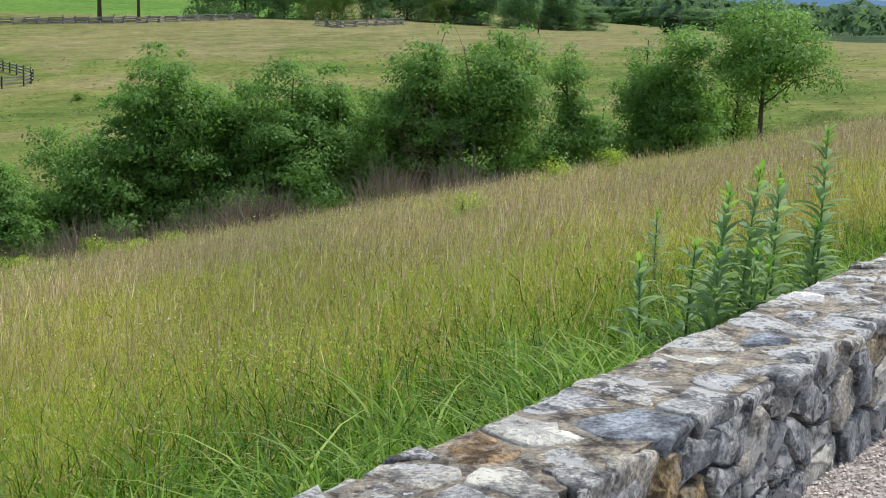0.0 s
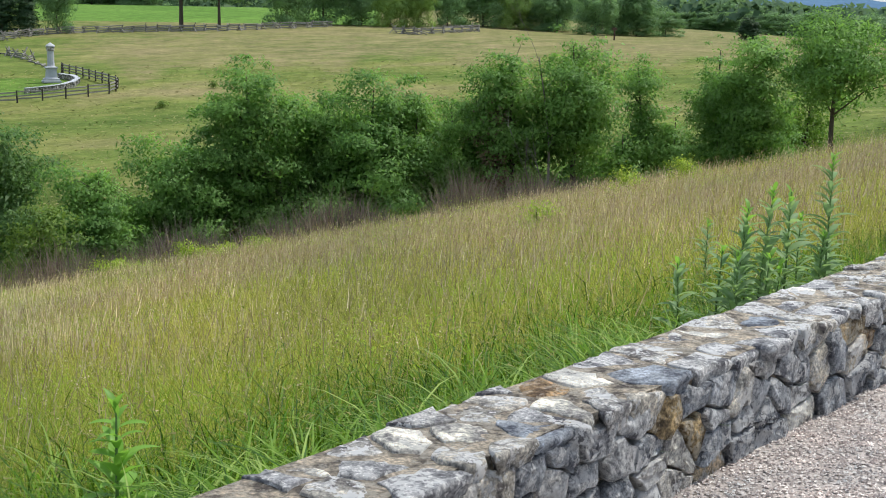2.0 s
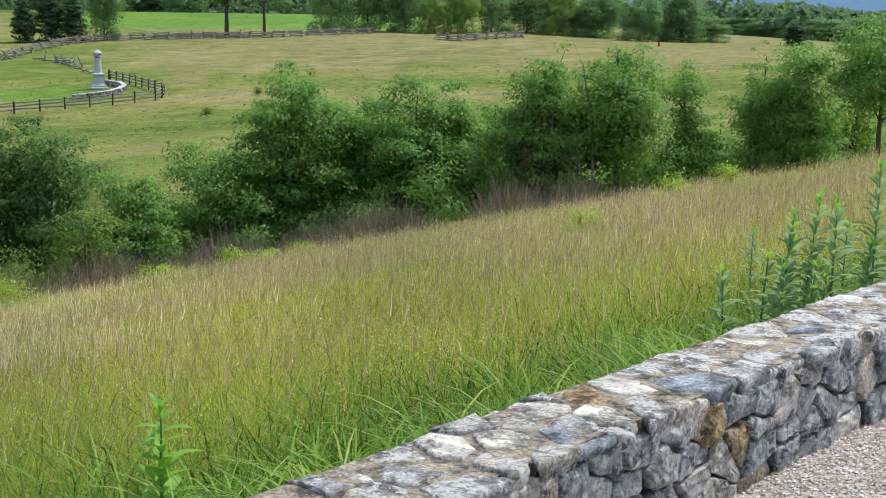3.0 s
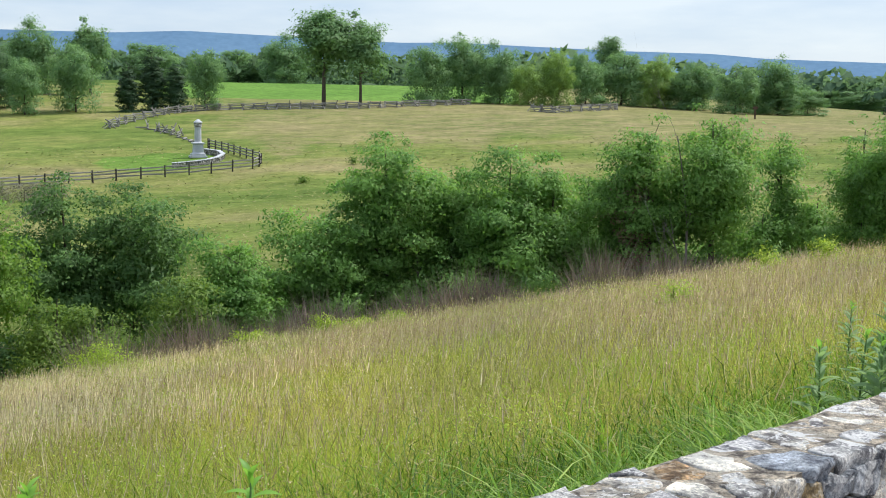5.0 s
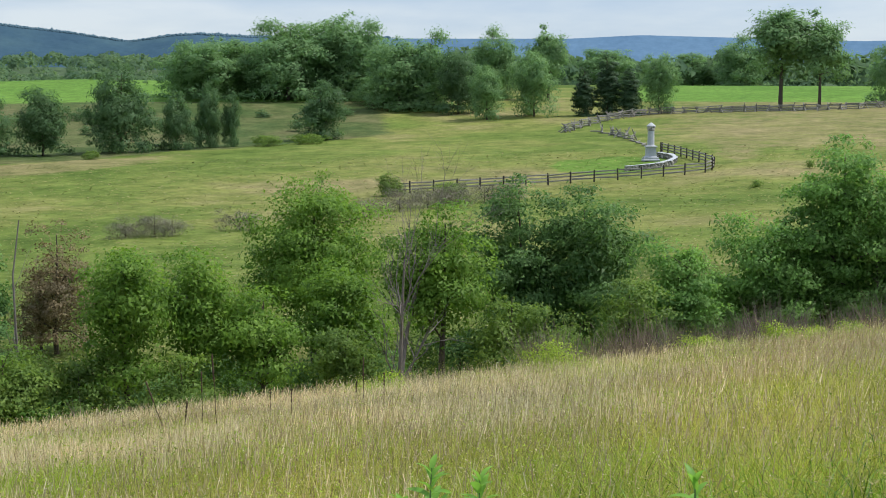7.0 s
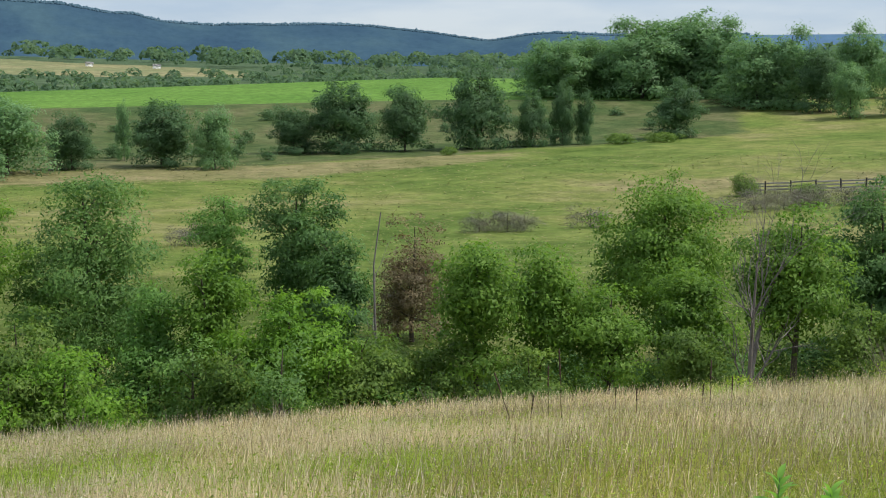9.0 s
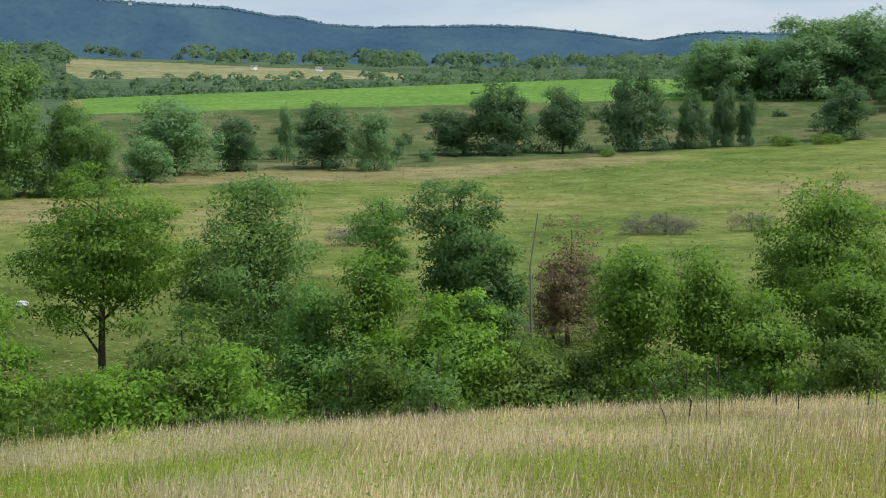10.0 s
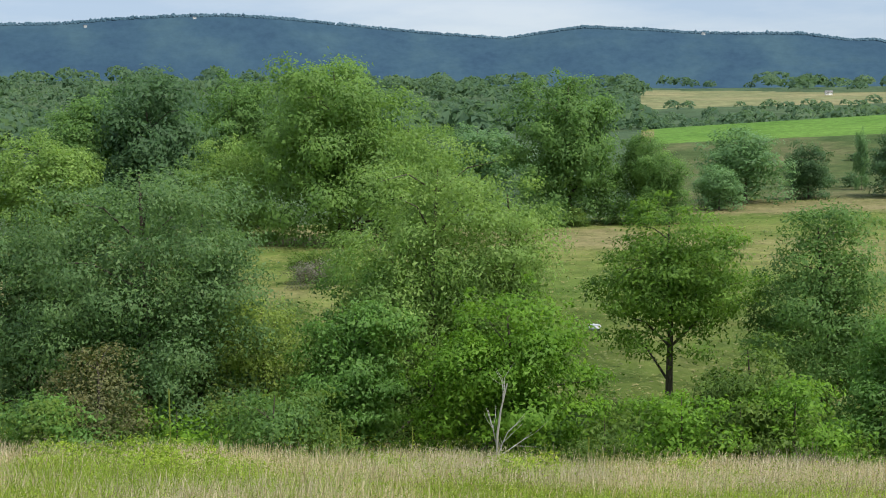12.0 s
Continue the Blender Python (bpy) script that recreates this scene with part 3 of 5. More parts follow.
def far_rows(rows, seed):
    """Trees of the far fields, three shapes to a kind, each stretched to its own height and width."""
    rng = np.random.default_rng(seed)
    for kind, az, r, high, wide in rows:
        x, y = place(az, r)
        # past 290 m dark trees take the kind whose leaves have haze painted in
        if kind == "dark" and r > 290:
            kind = "big"
        wide *= 1.1 if kind == "cedar" else 1.25 if r > 290 else 1.08
        if kind in ("dark", "round") and r < 260:
            high, wide = high * 1.12, wide * 1.12
        m = pose(x, y, float(ground(x, y)) - 0.2, 0, 0, rng.uniform(0, 360))
        key = (kind, int(rng.integers(3)))
        if key not in PROTO:
            name = KINDS["far_" + kind][7].replace(" ", "_")
            size = {"tall": (18, 10), "cedar": (11, 5), "big": (16, 14), "near": (14, 14), "wood": (13, 12), "lime": (12, 13), "scrub": (3.5, 5), "round": (10, 10), "dark": (11, 10)}[kind]
            PROTO[key] = (grow(name, np.random.default_rng(seed + 7 * len(PROTO)), *size, "far_" + kind), size)
            ob = PROTO[key][0]
        else:
            ob = copy_thing(PROTO[key][0], Matrix())
        sz = PROTO[key][1]
        ob.matrix_basis = m @ Matrix.Diagonal((wide / sz[1], wide / sz[1], high / sz[0], 1))


plant_rows((
    ("oak", 8.0, 50, 8.0, 3.6),
    ("oak", 10.7, 49, 5.2, 3.7),
    ("oak", 3.0, 50, 7.0, 4.4),
    ("oak", 5.3, 51, 6.5, 3.2),
    ("oak", 1.0, 51, 6.2, 2.8),
    ("thin", -0.4, 55, 6.0, 1.4),
    ("twiggy", -3.1, 51, 7.3, 3.2),
    ("twiggy", -5.7, 51, 7.5, 3.3),
    ("brown", -2.3, 50.5, 5.2, 1.3),
    ("twiggy", -1.6, 52, 6.0, 2.0),
    ("thin", -8.5, 55, 6.3, 2.1),
    ("thin", -9.9, 54, 3.9, 2.0),
    ("thin", -11.6, 57, 6.6, 2.2),
    ("oak", -13.1, 55, 6.0, 3.2),
    ("stem", -16.3, 52, 5.8, 3.9),
    ("oak", 14.5, 47, 4.9, 2.6),
    ("deep", 21.3, 52, 7.1, 3.7),
    ("deep", 18.6, 52, 6.6, 4.0),
    ("bush", 16.7, 44, 3.6, 2.4),
), 131)
plant_rows((
    ("bush", 21.8, 44, 4.1, 2.8),
    ("clean", 24.8, 43, 6.9, 3.1),
    ("light", 30.3, 52, 7.7, 4.8),
    ("clean", 32.5, 43, 5.0, 2.5),
    ("clean", 35.5, 44, 6.4, 2.8),
    ("clean", 38.2, 42, 6.6, 2.5),
    ("light", 29.1, 47, 4.7, 2.8),
    ("deep", 45.9, 56, 7.6, 3.3),
    ("deep", 44.3, 52, 5.8, 2.4),
    ("thin", 49.0, 58, 7.6, 2.3),
    ("clean", 49.7, 43, 6.0, 2.3),
    ("thin", 51.9, 44, 5.5, 1.8),
    ("bright", 46.2, 41, 5.1, 3.3),
    ("bush", 42.7, 42, 3.8, 3.0),
    ("bush", 48.7, 40, 3.6, 2.0),
    ("sparse", 54.5, 48, 8.5, 4.2),
), 200)
plant_rows((
    ("bush", 57.4, 40, 5.0, 3.2),
    ("clean2", 60.8, 50, 8.5, 5.3),
    ("bush", 61.4, 39, 2.8, 2.6),
    ("olive", 71.0, 47, 10.6, 7.0),
    ("bright2", 67.5, 41, 6.3, 5.0),
    ("olive", 67.2, 49, 9.6, 2.6),
    ("oak", 74.3, 43, 5.6, 3.3),
    ("oak", 72.5, 50, 6.8, 5.3),
    ("olive", 68.7, 50, 6.8, 4.8),
    ("willow", 85.6, 49, 7.3, 6.2),
    ("willow", 80.8, 48, 8.6, 5.4),
    ("willow", 83.0, 46, 10.2, 8.3),
    ("willow", 87.8, 48, 7.6, 4.8),
    ("yellow", 78.1, 45, 5.5, 3.2),
    ("rust", 85.0, 38, 4.2, 2.9),
    ("bush", 87.5, 36, 2.2, 1.8),
), 300)
plant_rows((
    ("bush", 77.3, 38, 2.8, 3.2),
    ("bush", 61.5, 39, 3.2, 3.3),
    ("bush", 57.8, 38, 3.2, 3.0),
    ("bush", 29.0, 41, 3.2, 2.2),
    ("bush", 35.9, 41, 2.8, 2.9),
    ("bush", 43.2, 41, 3.9, 2.8),
    ("bush", 40.2, 42, 3.3, 3.4),
), 400)

far_rows((
    ("near", 74.7, 140, 21.0, 17.7),
    ("wood", 79.2, 175, 20.9, 14.7),
    ("wood", 85.1, 170, 18.4, 18.6),
    ("dark", 82.4, 160, 17.8, 13.5),
    ("lime", 79.3, 150, 11.9, 12.0),
    ("lime", 87.0, 150, 12.9, 15.1),
    ("near", 71.6, 165, 14.7, 11.1),
    ("big", 68.8, 220, 12.9, 16.6),
    ("wood", 64.9, 165, 19.8, 15.0),
    ("wood", 61.5, 165, 12.0, 9.5),
    ("round", 57.6, 195, 10.3, 12.3),
    ("round", 58.7, 185, 6.0, 7.0),
    ("dark", 55.1, 200, 7.5, 5.9),
    ("round", 53.0, 215, 8.7, 2.3),
    ("dark", 51.5, 200, 9.2, 9.2),
    ("round", 49.3, 195, 8.6, 6.1),
), 100)
far_rows((
    ("dark", 46.0, 225, 7.2, 7.6),
    ("dark", 43.9, 225, 11.9, 10.4),
    ("dark", 41.3, 228, 10.4, 8.1),
    ("dark", 38.2, 230, 13.6, 10.6),
    ("dark", 35.9, 232, 9.2, 5.4),
    ("dark", 34.6, 235, 10.4, 4.4),
    ("dark", 33.7, 235, 9.1, 3.0),
    ("dark", 29.9, 245, 10.0, 8.0),
    ("big", 35.2, 345, 14.6, 16.0),
    ("big", 33.9, 350, 15.2, 16.2),
    ("dark", 32.5, 350, 13.0, 16.2),
    ("big", 31.4, 350, 17.8, 17.7),
    ("big", 29.4, 355, 19.8, 20.9),
    ("dark", 27.8, 340, 13.5, 17.2),
    ("dark", 26.0, 305, 7.6, 15.4),
    ("big", 27.3, 315, 7.7, 11.9),
), 200)
far_rows((
    ("big", 34.8, 330, 15.9, 15.3),
    ("big", 33.1, 340, 16.3, 14.3),
    ("big", 31.3, 330, 21.8, 18.0),
    ("big", 29.4, 335, 22.4, 18.3),
    ("dark", 28.0, 330, 20.1, 15.3),
    ("big", 26.6, 300, 16.8, 13.9),
    ("dark", 25.4, 300, 18.4, 13.9),
    ("dark", 24.1, 290, 13.9, 11.0),
    ("big", 22.6, 330, 18.7, 11.1),
    ("round", 22.9, 275, 11.8, 8.1),
    ("round", 20.9, 280, 14.4, 10.6),
    ("tall", 20.3, 330, 18.3, 8.3),
    ("cedar", 18.8, 280, 11.0, 4.9),
    ("cedar", 17.8, 282, 13.1, 6.2),
    ("cedar", 16.9, 280, 10.3, 5.4),
    ("round", 15.7, 284, 13.3, 7.9),
), 300)
far_rows((
    ("tall", 10.75, 300, 22.5, 13.0),
    ("tall", 9.2, 300, 21.0, 10.5),
    ("big", 12.4, 480, 19.0, 16.0),
    ("big", 18.0, 500, 16.2, 18.9),
    ("big", 14.3, 520, 15.1, 19.7),
    ("dark", 12.6, 510, 14.1, 17.2),
    ("big", 13.5, 530, 13.4, 22.3),
    ("round", 6.4, 318, 14.6, 9.5),
    ("big", 4.9, 325, 17.6, 11.4),
    ("big", 3.3, 322, 15.6, 9.2),
    ("lime", 2.1, 316, 11.6, 7.4),
    ("lime", 0.9, 318, 13.6, 7.6),
    ("round", -0.3, 326, 13.4, 8.3),
    ("tall", -1.3, 420, 18.1, 7.9),
    ("big", -1.8, 335, 14.4, 12.7),
    ("lime", -3.3, 330, 13.4, 9.5),
), 400)
far_rows((
    ("dark", -4.3, 330, 9.0, 11.1),
    ("round", -4.9, 325, 12.2, 9.6),
    ("round", -6.5, 312, 11.4, 9.1),
    ("round", -8.2, 320, 13.9, 10.8),
    ("dark", -7.2, 330, 8.1, 9.7),
    ("dark", -9.4, 330, 7.0, 8.3),
    ("dark", -10.3, 520, 10.8, 17.5),
    ("big", -11.7, 540, 12.6, 20.4),
    ("dark", -12.8, 560, 12.9, 21.2),
    ("dark", -9.8, 520, 9.8, 17.5),
    ("big", -11.4, 500, 8.3, 18.9),
    ("cedar", -12.8, 330, 6.2, 5.5),
    ("dark", -14.1, 480, 8.8, 18.2),
    ("big", -15.6, 470, 10.0, 17.8),
    ("dark", -17.4, 460, 9.9, 17.4),
    ("round", -8.2, 320, 7.3, 9.4),
), 500)


def undergrowth():
    """Shrubs that fill the foot of the hedgerow."""
    rng = np.random.default_rng(77)
    rows = []
    for az in np.arange(15, 94, 1.35):
        a = az + rng.uniform(-0.8, 0.8)
        r = brow(a) + (rng.uniform(10, 15) if 23 < a < 41 else rng.uniform(4, 10))
        kind = ("bush", "oak", "oak", "sparse", "bush", "thin", "oak")[int(rng.integers(7))]
        if 20 < a < 41:
            kind = ("bush", "deep", "sparse", "deep")[int(rng.integers(4))]
        if a > 50:
            kind = ("bush", "oak", "bush", "sparse", "bright")[int(rng.integers(5))]
        if 68.5 < a < 76:
            continue
        low = 0.55 if 20 < a < 41 else 1.25 if 46 < a < 60 else 1.0
        rows.append((kind, a, r, rng.uniform(1.7, 3.1) * low, rng.uniform(2.0, 3.4)))
    for az in np.arange(-15, 15, 1.7):
        a = az + rng.uniform(-0.6, 0.6)
        kind = ("oak", "thin", "oak", "twiggy", "light")[int(rng.integers(5))]
        rows.append((kind, a, brow(a) + rng.uniform(7, 12), rng.uniform(2.6, 4.4), rng.uniform(2.4, 3.6)))
    plant_rows(rows, 700, 0.42)


undergrowth()


def pasture_scrub():
    """Low bushes strewn over the rough pasture below the crop field."""
    rng = np.random.default_rng(78)
    rows = []
    for k in range(44):
        az = rng.uniform(27.5, 60)
        r = rng.uniform(208, 300) + max(0, 44 - az) * 1.6
        rows.append(("scrub", az, min(r, 289), rng.uniform(1.2, 3.2), rng.uniform(2.2, 5.0)))
    far_rows(rows, 900)


pasture_scrub()


def blob_cloud(name, places, sizes, mat, label, cat, seed, level=1, flat=0.8, lift=0.0):
    """A far wood: one rounded, uneven crown for each place, joined."""
    rng = np.random.default_rng(seed)
    bm = bmesh.new()
    bmesh.ops.create_icosphere(bm, subdivisions=level, radius=1)
    bv = np.array([v.co[:] for v in bm.verts])
    bf = np.array([[v.index for v in f.verts] for f in bm.faces])
    bm.free()
    n = len(places)
    jit = 1 + rng.normal(0, 0.20, (n, len(bv), 1))
    s = sizes[:, None, None] * np.stack([np.ones(n), np.ones(n), flat * rng.uniform(0.8, 1.3, n)], 1)[:, None, :]
    V = bv[None] * jit * s + places[:, None, :]
    F = bf[None] + (np.arange(n) * len(bv))[:, None, None]
    soft = None
    if lift:
        N = bv[None] * (1 - lift) + np.array([0, 0, lift]) + rng.normal(0, 0.12, (n, 1, 3))
        soft = (N / np.linalg.norm(N, axis=2)[:, :, None]).reshape(-1, 3)
    return tagged(new(name, mesh_np(name, V.reshape(-1, 3), F.reshape(-1, 3), mat, lift == 0, normals=soft)), label, cat, kind="stuff")


def spray_wood(name, places, sizes, per, mat, label, seed, leaf=0.75):
    """A far wood: each crown a heap of leafy sprays, joined."""
    rng = np.random.default_rng(seed)
    n = len(places)
    d = rng.normal(0, 1, (n, per, 3))
    d /= np.linalg.norm(d, axis=2)[:, :, None]
    d[:, :, 2] = np.abs(d[:, :, 2]) * 0.9 - 0.15
    P = places[:, None, :] + d * (sizes * 0.9)[:, None, None] * np.array([1, 1, 0.85])
    N = (d + np.array([0, 0, 0.9])).reshape(-1, 3)
    N /= np.linalg.norm(N, axis=1)[:, None]
    S = np.repeat(sizes * leaf, per)
    return tagged(new(name, leaves_mesh(name, P.reshape(-1, 3), N, S, mat, rng, 0.75)), label, "forest", kind="stuff")


def far_woods():
    rng = np.random.default_rng(5)
    # the crowns' blue is distance haze mixed into the leaf colour
    hill = leafy("hazy_hill_forest", (0.058, 0.108, 0.152), (0.066, 0.120, 0.164), (0.076, 0.134, 0.176), 0, 0.004, 1.0)
    # valley greens are lifted and cooled to paint in haze
    valley = leafy("hazy_valley_forest", (0.098, 0.172, 0.104), (0.118, 0.198, 0.116), (0.145, 0.228, 0.122), 0.5, 0.01, 1.0)
    n = 5000
    az, r = rng.uniform(27, 98, n), 3500 - 60 * rng.uniform(0, 1, n)
    x, y = -r * np.sin(np.radians(az)), r * np.cos(np.radians(az))
    blob_cloud("hazy_hill_forest", np.stack([x, y, terrain(x, y) + 0.5], 1), rng.uniform(2.2, 5.0, n), hill, "hazy blue-green forest along the distant ridge", "forest", 1, 1, 0.9, 0)
    n = 2700
    az = rng.uniform(-26, 98, n)
    r = 470 * (1980 / 470) ** rng.uniform(0, 1, n) ** 0.8
    keep = ~((az > 47) & (az < 62) & (r > 1060) & (r < 1390 + np.clip(az - 48, 0, 13) * 38) & (rng.uniform(0, 1, n) < 0.97))
    keep &= ~((az > 26) & (az < 61) & (r < 540))
    az, r = az[keep], r[keep]
    x, y = -r * np.sin(np.radians(az)), r * np.cos(np.radians(az))
    size = rng.uniform(4.5, 12.5, len(r)) * (0.8 + r / 2400)
    size = np.where((az > 30) & (az < 62) & (r < 1400), size * 0.5, size)
    at = np.stack([x, y, terrain(x, y) + size * 0.6], 1)
    spray_wood("hazy_valley_forest", at, size, 80, valley, "mixed green woods filling the valley", 2, 0.36)


far_woods()


# ---- meadow grasses ----
def across(x, y):
    return -WALL_DIR[1] * x + WALL_DIR[0] * y


def up_normals(n, lean, h, rng):
    """Soft shading directions of a sward: mostly skyward, swayed by each blade's lean."""
    N = np.stack([lean[:, 0] / h, lean[:, 1] / h, np.ones(n)], 1) + rng.normal(0, 0.42, (n, 3))
    return N / np.linalg.norm(N, axis=1)[:, None]


def blades(name, n, near, far, tall, wide, mat, label, seed, bend=0.35, head=0.0, power=1.0, where=None, az=(-24, 96), spread=0.00028, limit=None, fine=False, lift=0.0):
    """A sward: every blade a bent tapering strip, some with a seed head near the tip."""
    rng = np.random.default_rng(seed)
    r = near + (far - near) * rng.uniform(0, 1, n) ** power
    a = np.radians(rng.uniform(az[0], az[1], n))
    x, y = -r * np.sin(a), r * np.cos(a)
    keep = (across(x, y) > WALL_NEAR + WALL_WIDE + 0.02) & (r < (brow(np.degrees(a)) + 6 if limit is None else limit))
    if where is not None:
        keep &= where(x, y, r, np.degrees(a), rng)
    x, y, r = x[keep], y[keep], r[keep]
    n = len(x)
    h = rng.uniform(tall[0], tall[1], n)
    z = ground(x, y) - 0.03 + lift * h
    h = h * (1 - lift)
    w = wide * rng.uniform(0.6, 1.4, n) + spread * r
    d = rng.uniform(0, 2 * np.pi, n)
    lean = np.stack([np.cos(d), np.sin(d)], 1) * (bend * h * rng.uniform(0.2, 1.3, n))[:, None] + np.array([0.05, 0.02]) * h[:, None]
    e = rng.uniform(0, np.pi, n)
    sx, sy = np.cos(e) * w / 2, np.sin(e) * w / 2
    B = np.stack([x, y, z], 1)
    M = B + np.stack([lean[:, 0] * 0.3, lean[:, 1] * 0.3, h * 0.6], 1)
    T = B + np.stack([lean[:, 0], lean[:, 1], h * (1 - 0.3 * np.minimum(1, bend))], 1)
    S = np.stack([sx, sy, np.zeros(n)], 1)
    N = up_normals(n, lean, h, rng)
    S *= np.sign((np.cross(S, T - B) * N).sum(1))[:, None]
    if fine:
        V = np.stack([B - S, B + S, T], 1)
        return V.reshape(-1, 3), np.repeat(N, 3, axis=0), [np.arange(n * 3).reshape(n, 3)], name, mat, label
    if head:
        K = M + (T - M) * 0.55
        V = np.stack([B - S * 0.35, B + S * 0.35, M + S * 0.3, M - S * 0.3, K - S * head, K + S * head, T], 1)
        q = (np.arange(n) * 7)[:, None]
        return V.reshape(-1, 3), np.repeat(N, 7, axis=0), [q + np.array([[0, 1, 2, 3]]), np.vstack([q + np.array([[3, 2, 5]]), q + np.array([[3, 5, 4]]), q + np.array([[4, 5, 6]])])], name, mat, label
    V = np.stack([B - S, B + S, M + S * 0.8, M - S * 0.8, T], 1)
    q = (np.arange(n) * 5)[:, None]
    return V.reshape(-1, 3), np.repeat(N, 5, axis=0), [q + np.array([[0, 1, 2, 3]]), q + np.array([[3, 2, 4]])], name, mat, label


def sow(spec):
    V, N, F, name, mat, label = spec
    return tagged(new(name, mesh_np(name, V, F, mat, normals=N)), label, "grass", kind="stuff")


LUSH = leafy("lush_grass", (0.025, 0.075, 0.006), (0.118, 0.262, 0.014), (0.26, 0.44, 0.038), 0.5, 0.8, 0.45)
MIXED = leafy("meadow_grass", (0.135, 0.158, 0.028), (0.385, 0.405, 0.085), (0.58, 0.565, 0.175), 0.5, 0.35, 0.6)
TAN = leafy("ripe_seed_grass", (0.20, 0.145, 0.098), (0.37, 0.295, 0.215), (0.54, 0.465, 0.375), 0.5, 0.3, 0.7)
ARCH = leafy("arching_grass", (0.055, 0.15, 0.010), (0.18, 0.345, 0.028), (0.44, 0.57, 0.17), 0.5, 0.8, 0.4)
STRAW = leafy("straw_grass", (0.45, 0.355, 0.235), (0.68, 0.565, 0.405), (0.86, 0.76, 0.61), 0.5, 0.3, 0.7)


def close_to_wall(x, y, r, a, rng):
    d = across(x, y) - WALL_NEAR - WALL_WIDE
    return d < rng.gamma(2.0, 0.9, len(d))


def away_from_wall(x, y, r, a, rng):
    d = across(x, y) - WALL_NEAR - WALL_WIDE
    v = np.array([noise.noise((px * 0.16, py * 0.16, 9.0)) for px, py in zip(x, y)])
    return (rng.uniform(0, 1, len(d)) < np.clip((d - 1.0) / 5, 0.02, 1) * np.clip(1.25 - a / 60, 0.25, 1) * np.clip((r - 8) / 26, 0.06, 1)) & (v + rng.normal(0, 0.22, len(v)) > -0.22)


def weed_patch(x, y):
    """How weedy the meadow is at a place: broad patches, thicker toward the ravine's left bank."""
    a = np.degrees(np.arctan2(-x, y))
    v = np.array([noise.noise((px * 0.22, py * 0.22, 21.0)) + 0.5 * noise.noise((px * 0.7, py * 0.7, 22.0)) for px, py in zip(x, y)])
    r = np.hypot(x, y)
    return v - 0.24 + 0.14 * np.clip((a - 55) / 15, 0, 1) * (r < 24) + 0.10 * np.clip((a - 30) / 30, 0, 1)


def in_patch(x, y, r, a, rng):
    return (weed_patch(x, y) + rng.normal(0, 0.06, len(x)) > 0) & (across(x, y) > 4.2)


def beyond_lush(x, y, r, a, rng):
    d = across(x, y) - WALL_NEAR - WALL_WIDE
    thin = 1 - 0.65 * np.clip((r - 17) / 8, 0, 1) * np.clip((a - 30) / 15, 0, 1)
    return rng.uniform(0, 1, len(d)) < np.clip(d / 2.5, 0.15, 1) * thin


def straw_side(x, y, r, a, rng):
    v = np.array([noise.noise((px * 0.2, py * 0.2, 5.0)) for px, py in zip(x, y)])
    return (rng.uniform(0, 1, len(a)) < np.clip((a - 10) / 30, 0.03, 1) * np.clip((r - 7) / 15 + np.clip((a - 40) / 20, 0, 1), 0.2, 1)) & (v + rng.normal(0, 0.16, len(v)) > np.where(r < 16, 0.06, -0.14)) & (weed_patch(x, y) + rng.normal(0, 0.12, len(x)) < 0.05)


sow(blades("lush_grass", 330000, 2.6, 14, (0.20, 0.66), 0.007, LUSH, "lush green arching grass beside the stone wall", 11, 0.85, 0, 1.0, close_to_wall, (-24, 110), 0.0002))
sow(blades("meadow_grass", 420000, 3.2, 46, (0.20, 0.60), 0.0055, MIXED, "mixed yellow-green meadow grass on the slope", 12, 0.65, 0, 1.0, beyond_lush, (-24, 96), 0.00045, None, True))
sow(blades("ripe_grass", 66000, 5.0, 48, (0.42, 0.85), 0.0024, TAN, "ripe tan seed-headed grass across the meadow", 13, 0.24, 1.8, 0.9, away_from_wall, (-24, 96), 0.00013, None, False, 0.4))
sow(blades("straw_grass", 66000, 8, 46, (0.45, 0.82), 0.0026, STRAW, "pale straw grass toward the ravine", 14, 0.22, 1.8, 0.8, straw_side, (-10, 96), 0.00013, None, False, 0.4))
sow(blades("straw_stems", 420000, 8, 46, (0.35, 0.75), 0.006, STRAW, "fine dry straw stems in the sward", 16, 0.30, 0, 0.8, straw_side, (-10, 96), 0.00030, None, True, 0.5))
sow(blades("ripe_stems", 200000, 6, 46, (0.35, 0.72), 0.005, TAN, "fine tan stems of ripening grass", 17, 0.30, 0, 0.9, away_from_wall, (-24, 60), 0.00028, None, True, 0.5))


FORB = leafy("forb_leaves", (0.196, 0.287, 0.039), (0.322, 0.448, 0.055), (0.483, 0.598, 0.099), 0.5, 0.8)
sow(blades("weed_leaves", 260000, 6, 40, (0.25, 0.56), 0.012, FORB, "yellow-green leafy weeds in patches through the meadow", 23, 0.9, 0, 1.0, in_patch, (-24, 96), 0.0006, None, True))
sow(blades("tall_weeds", 55000, 11, 28, (0.48, 0.80), 0.013, FORB, "taller yellow-green weeds along the lower meadow", 24, 0.8, 0, 1.0, in_patch, (40, 96), 0.0006, None, True))


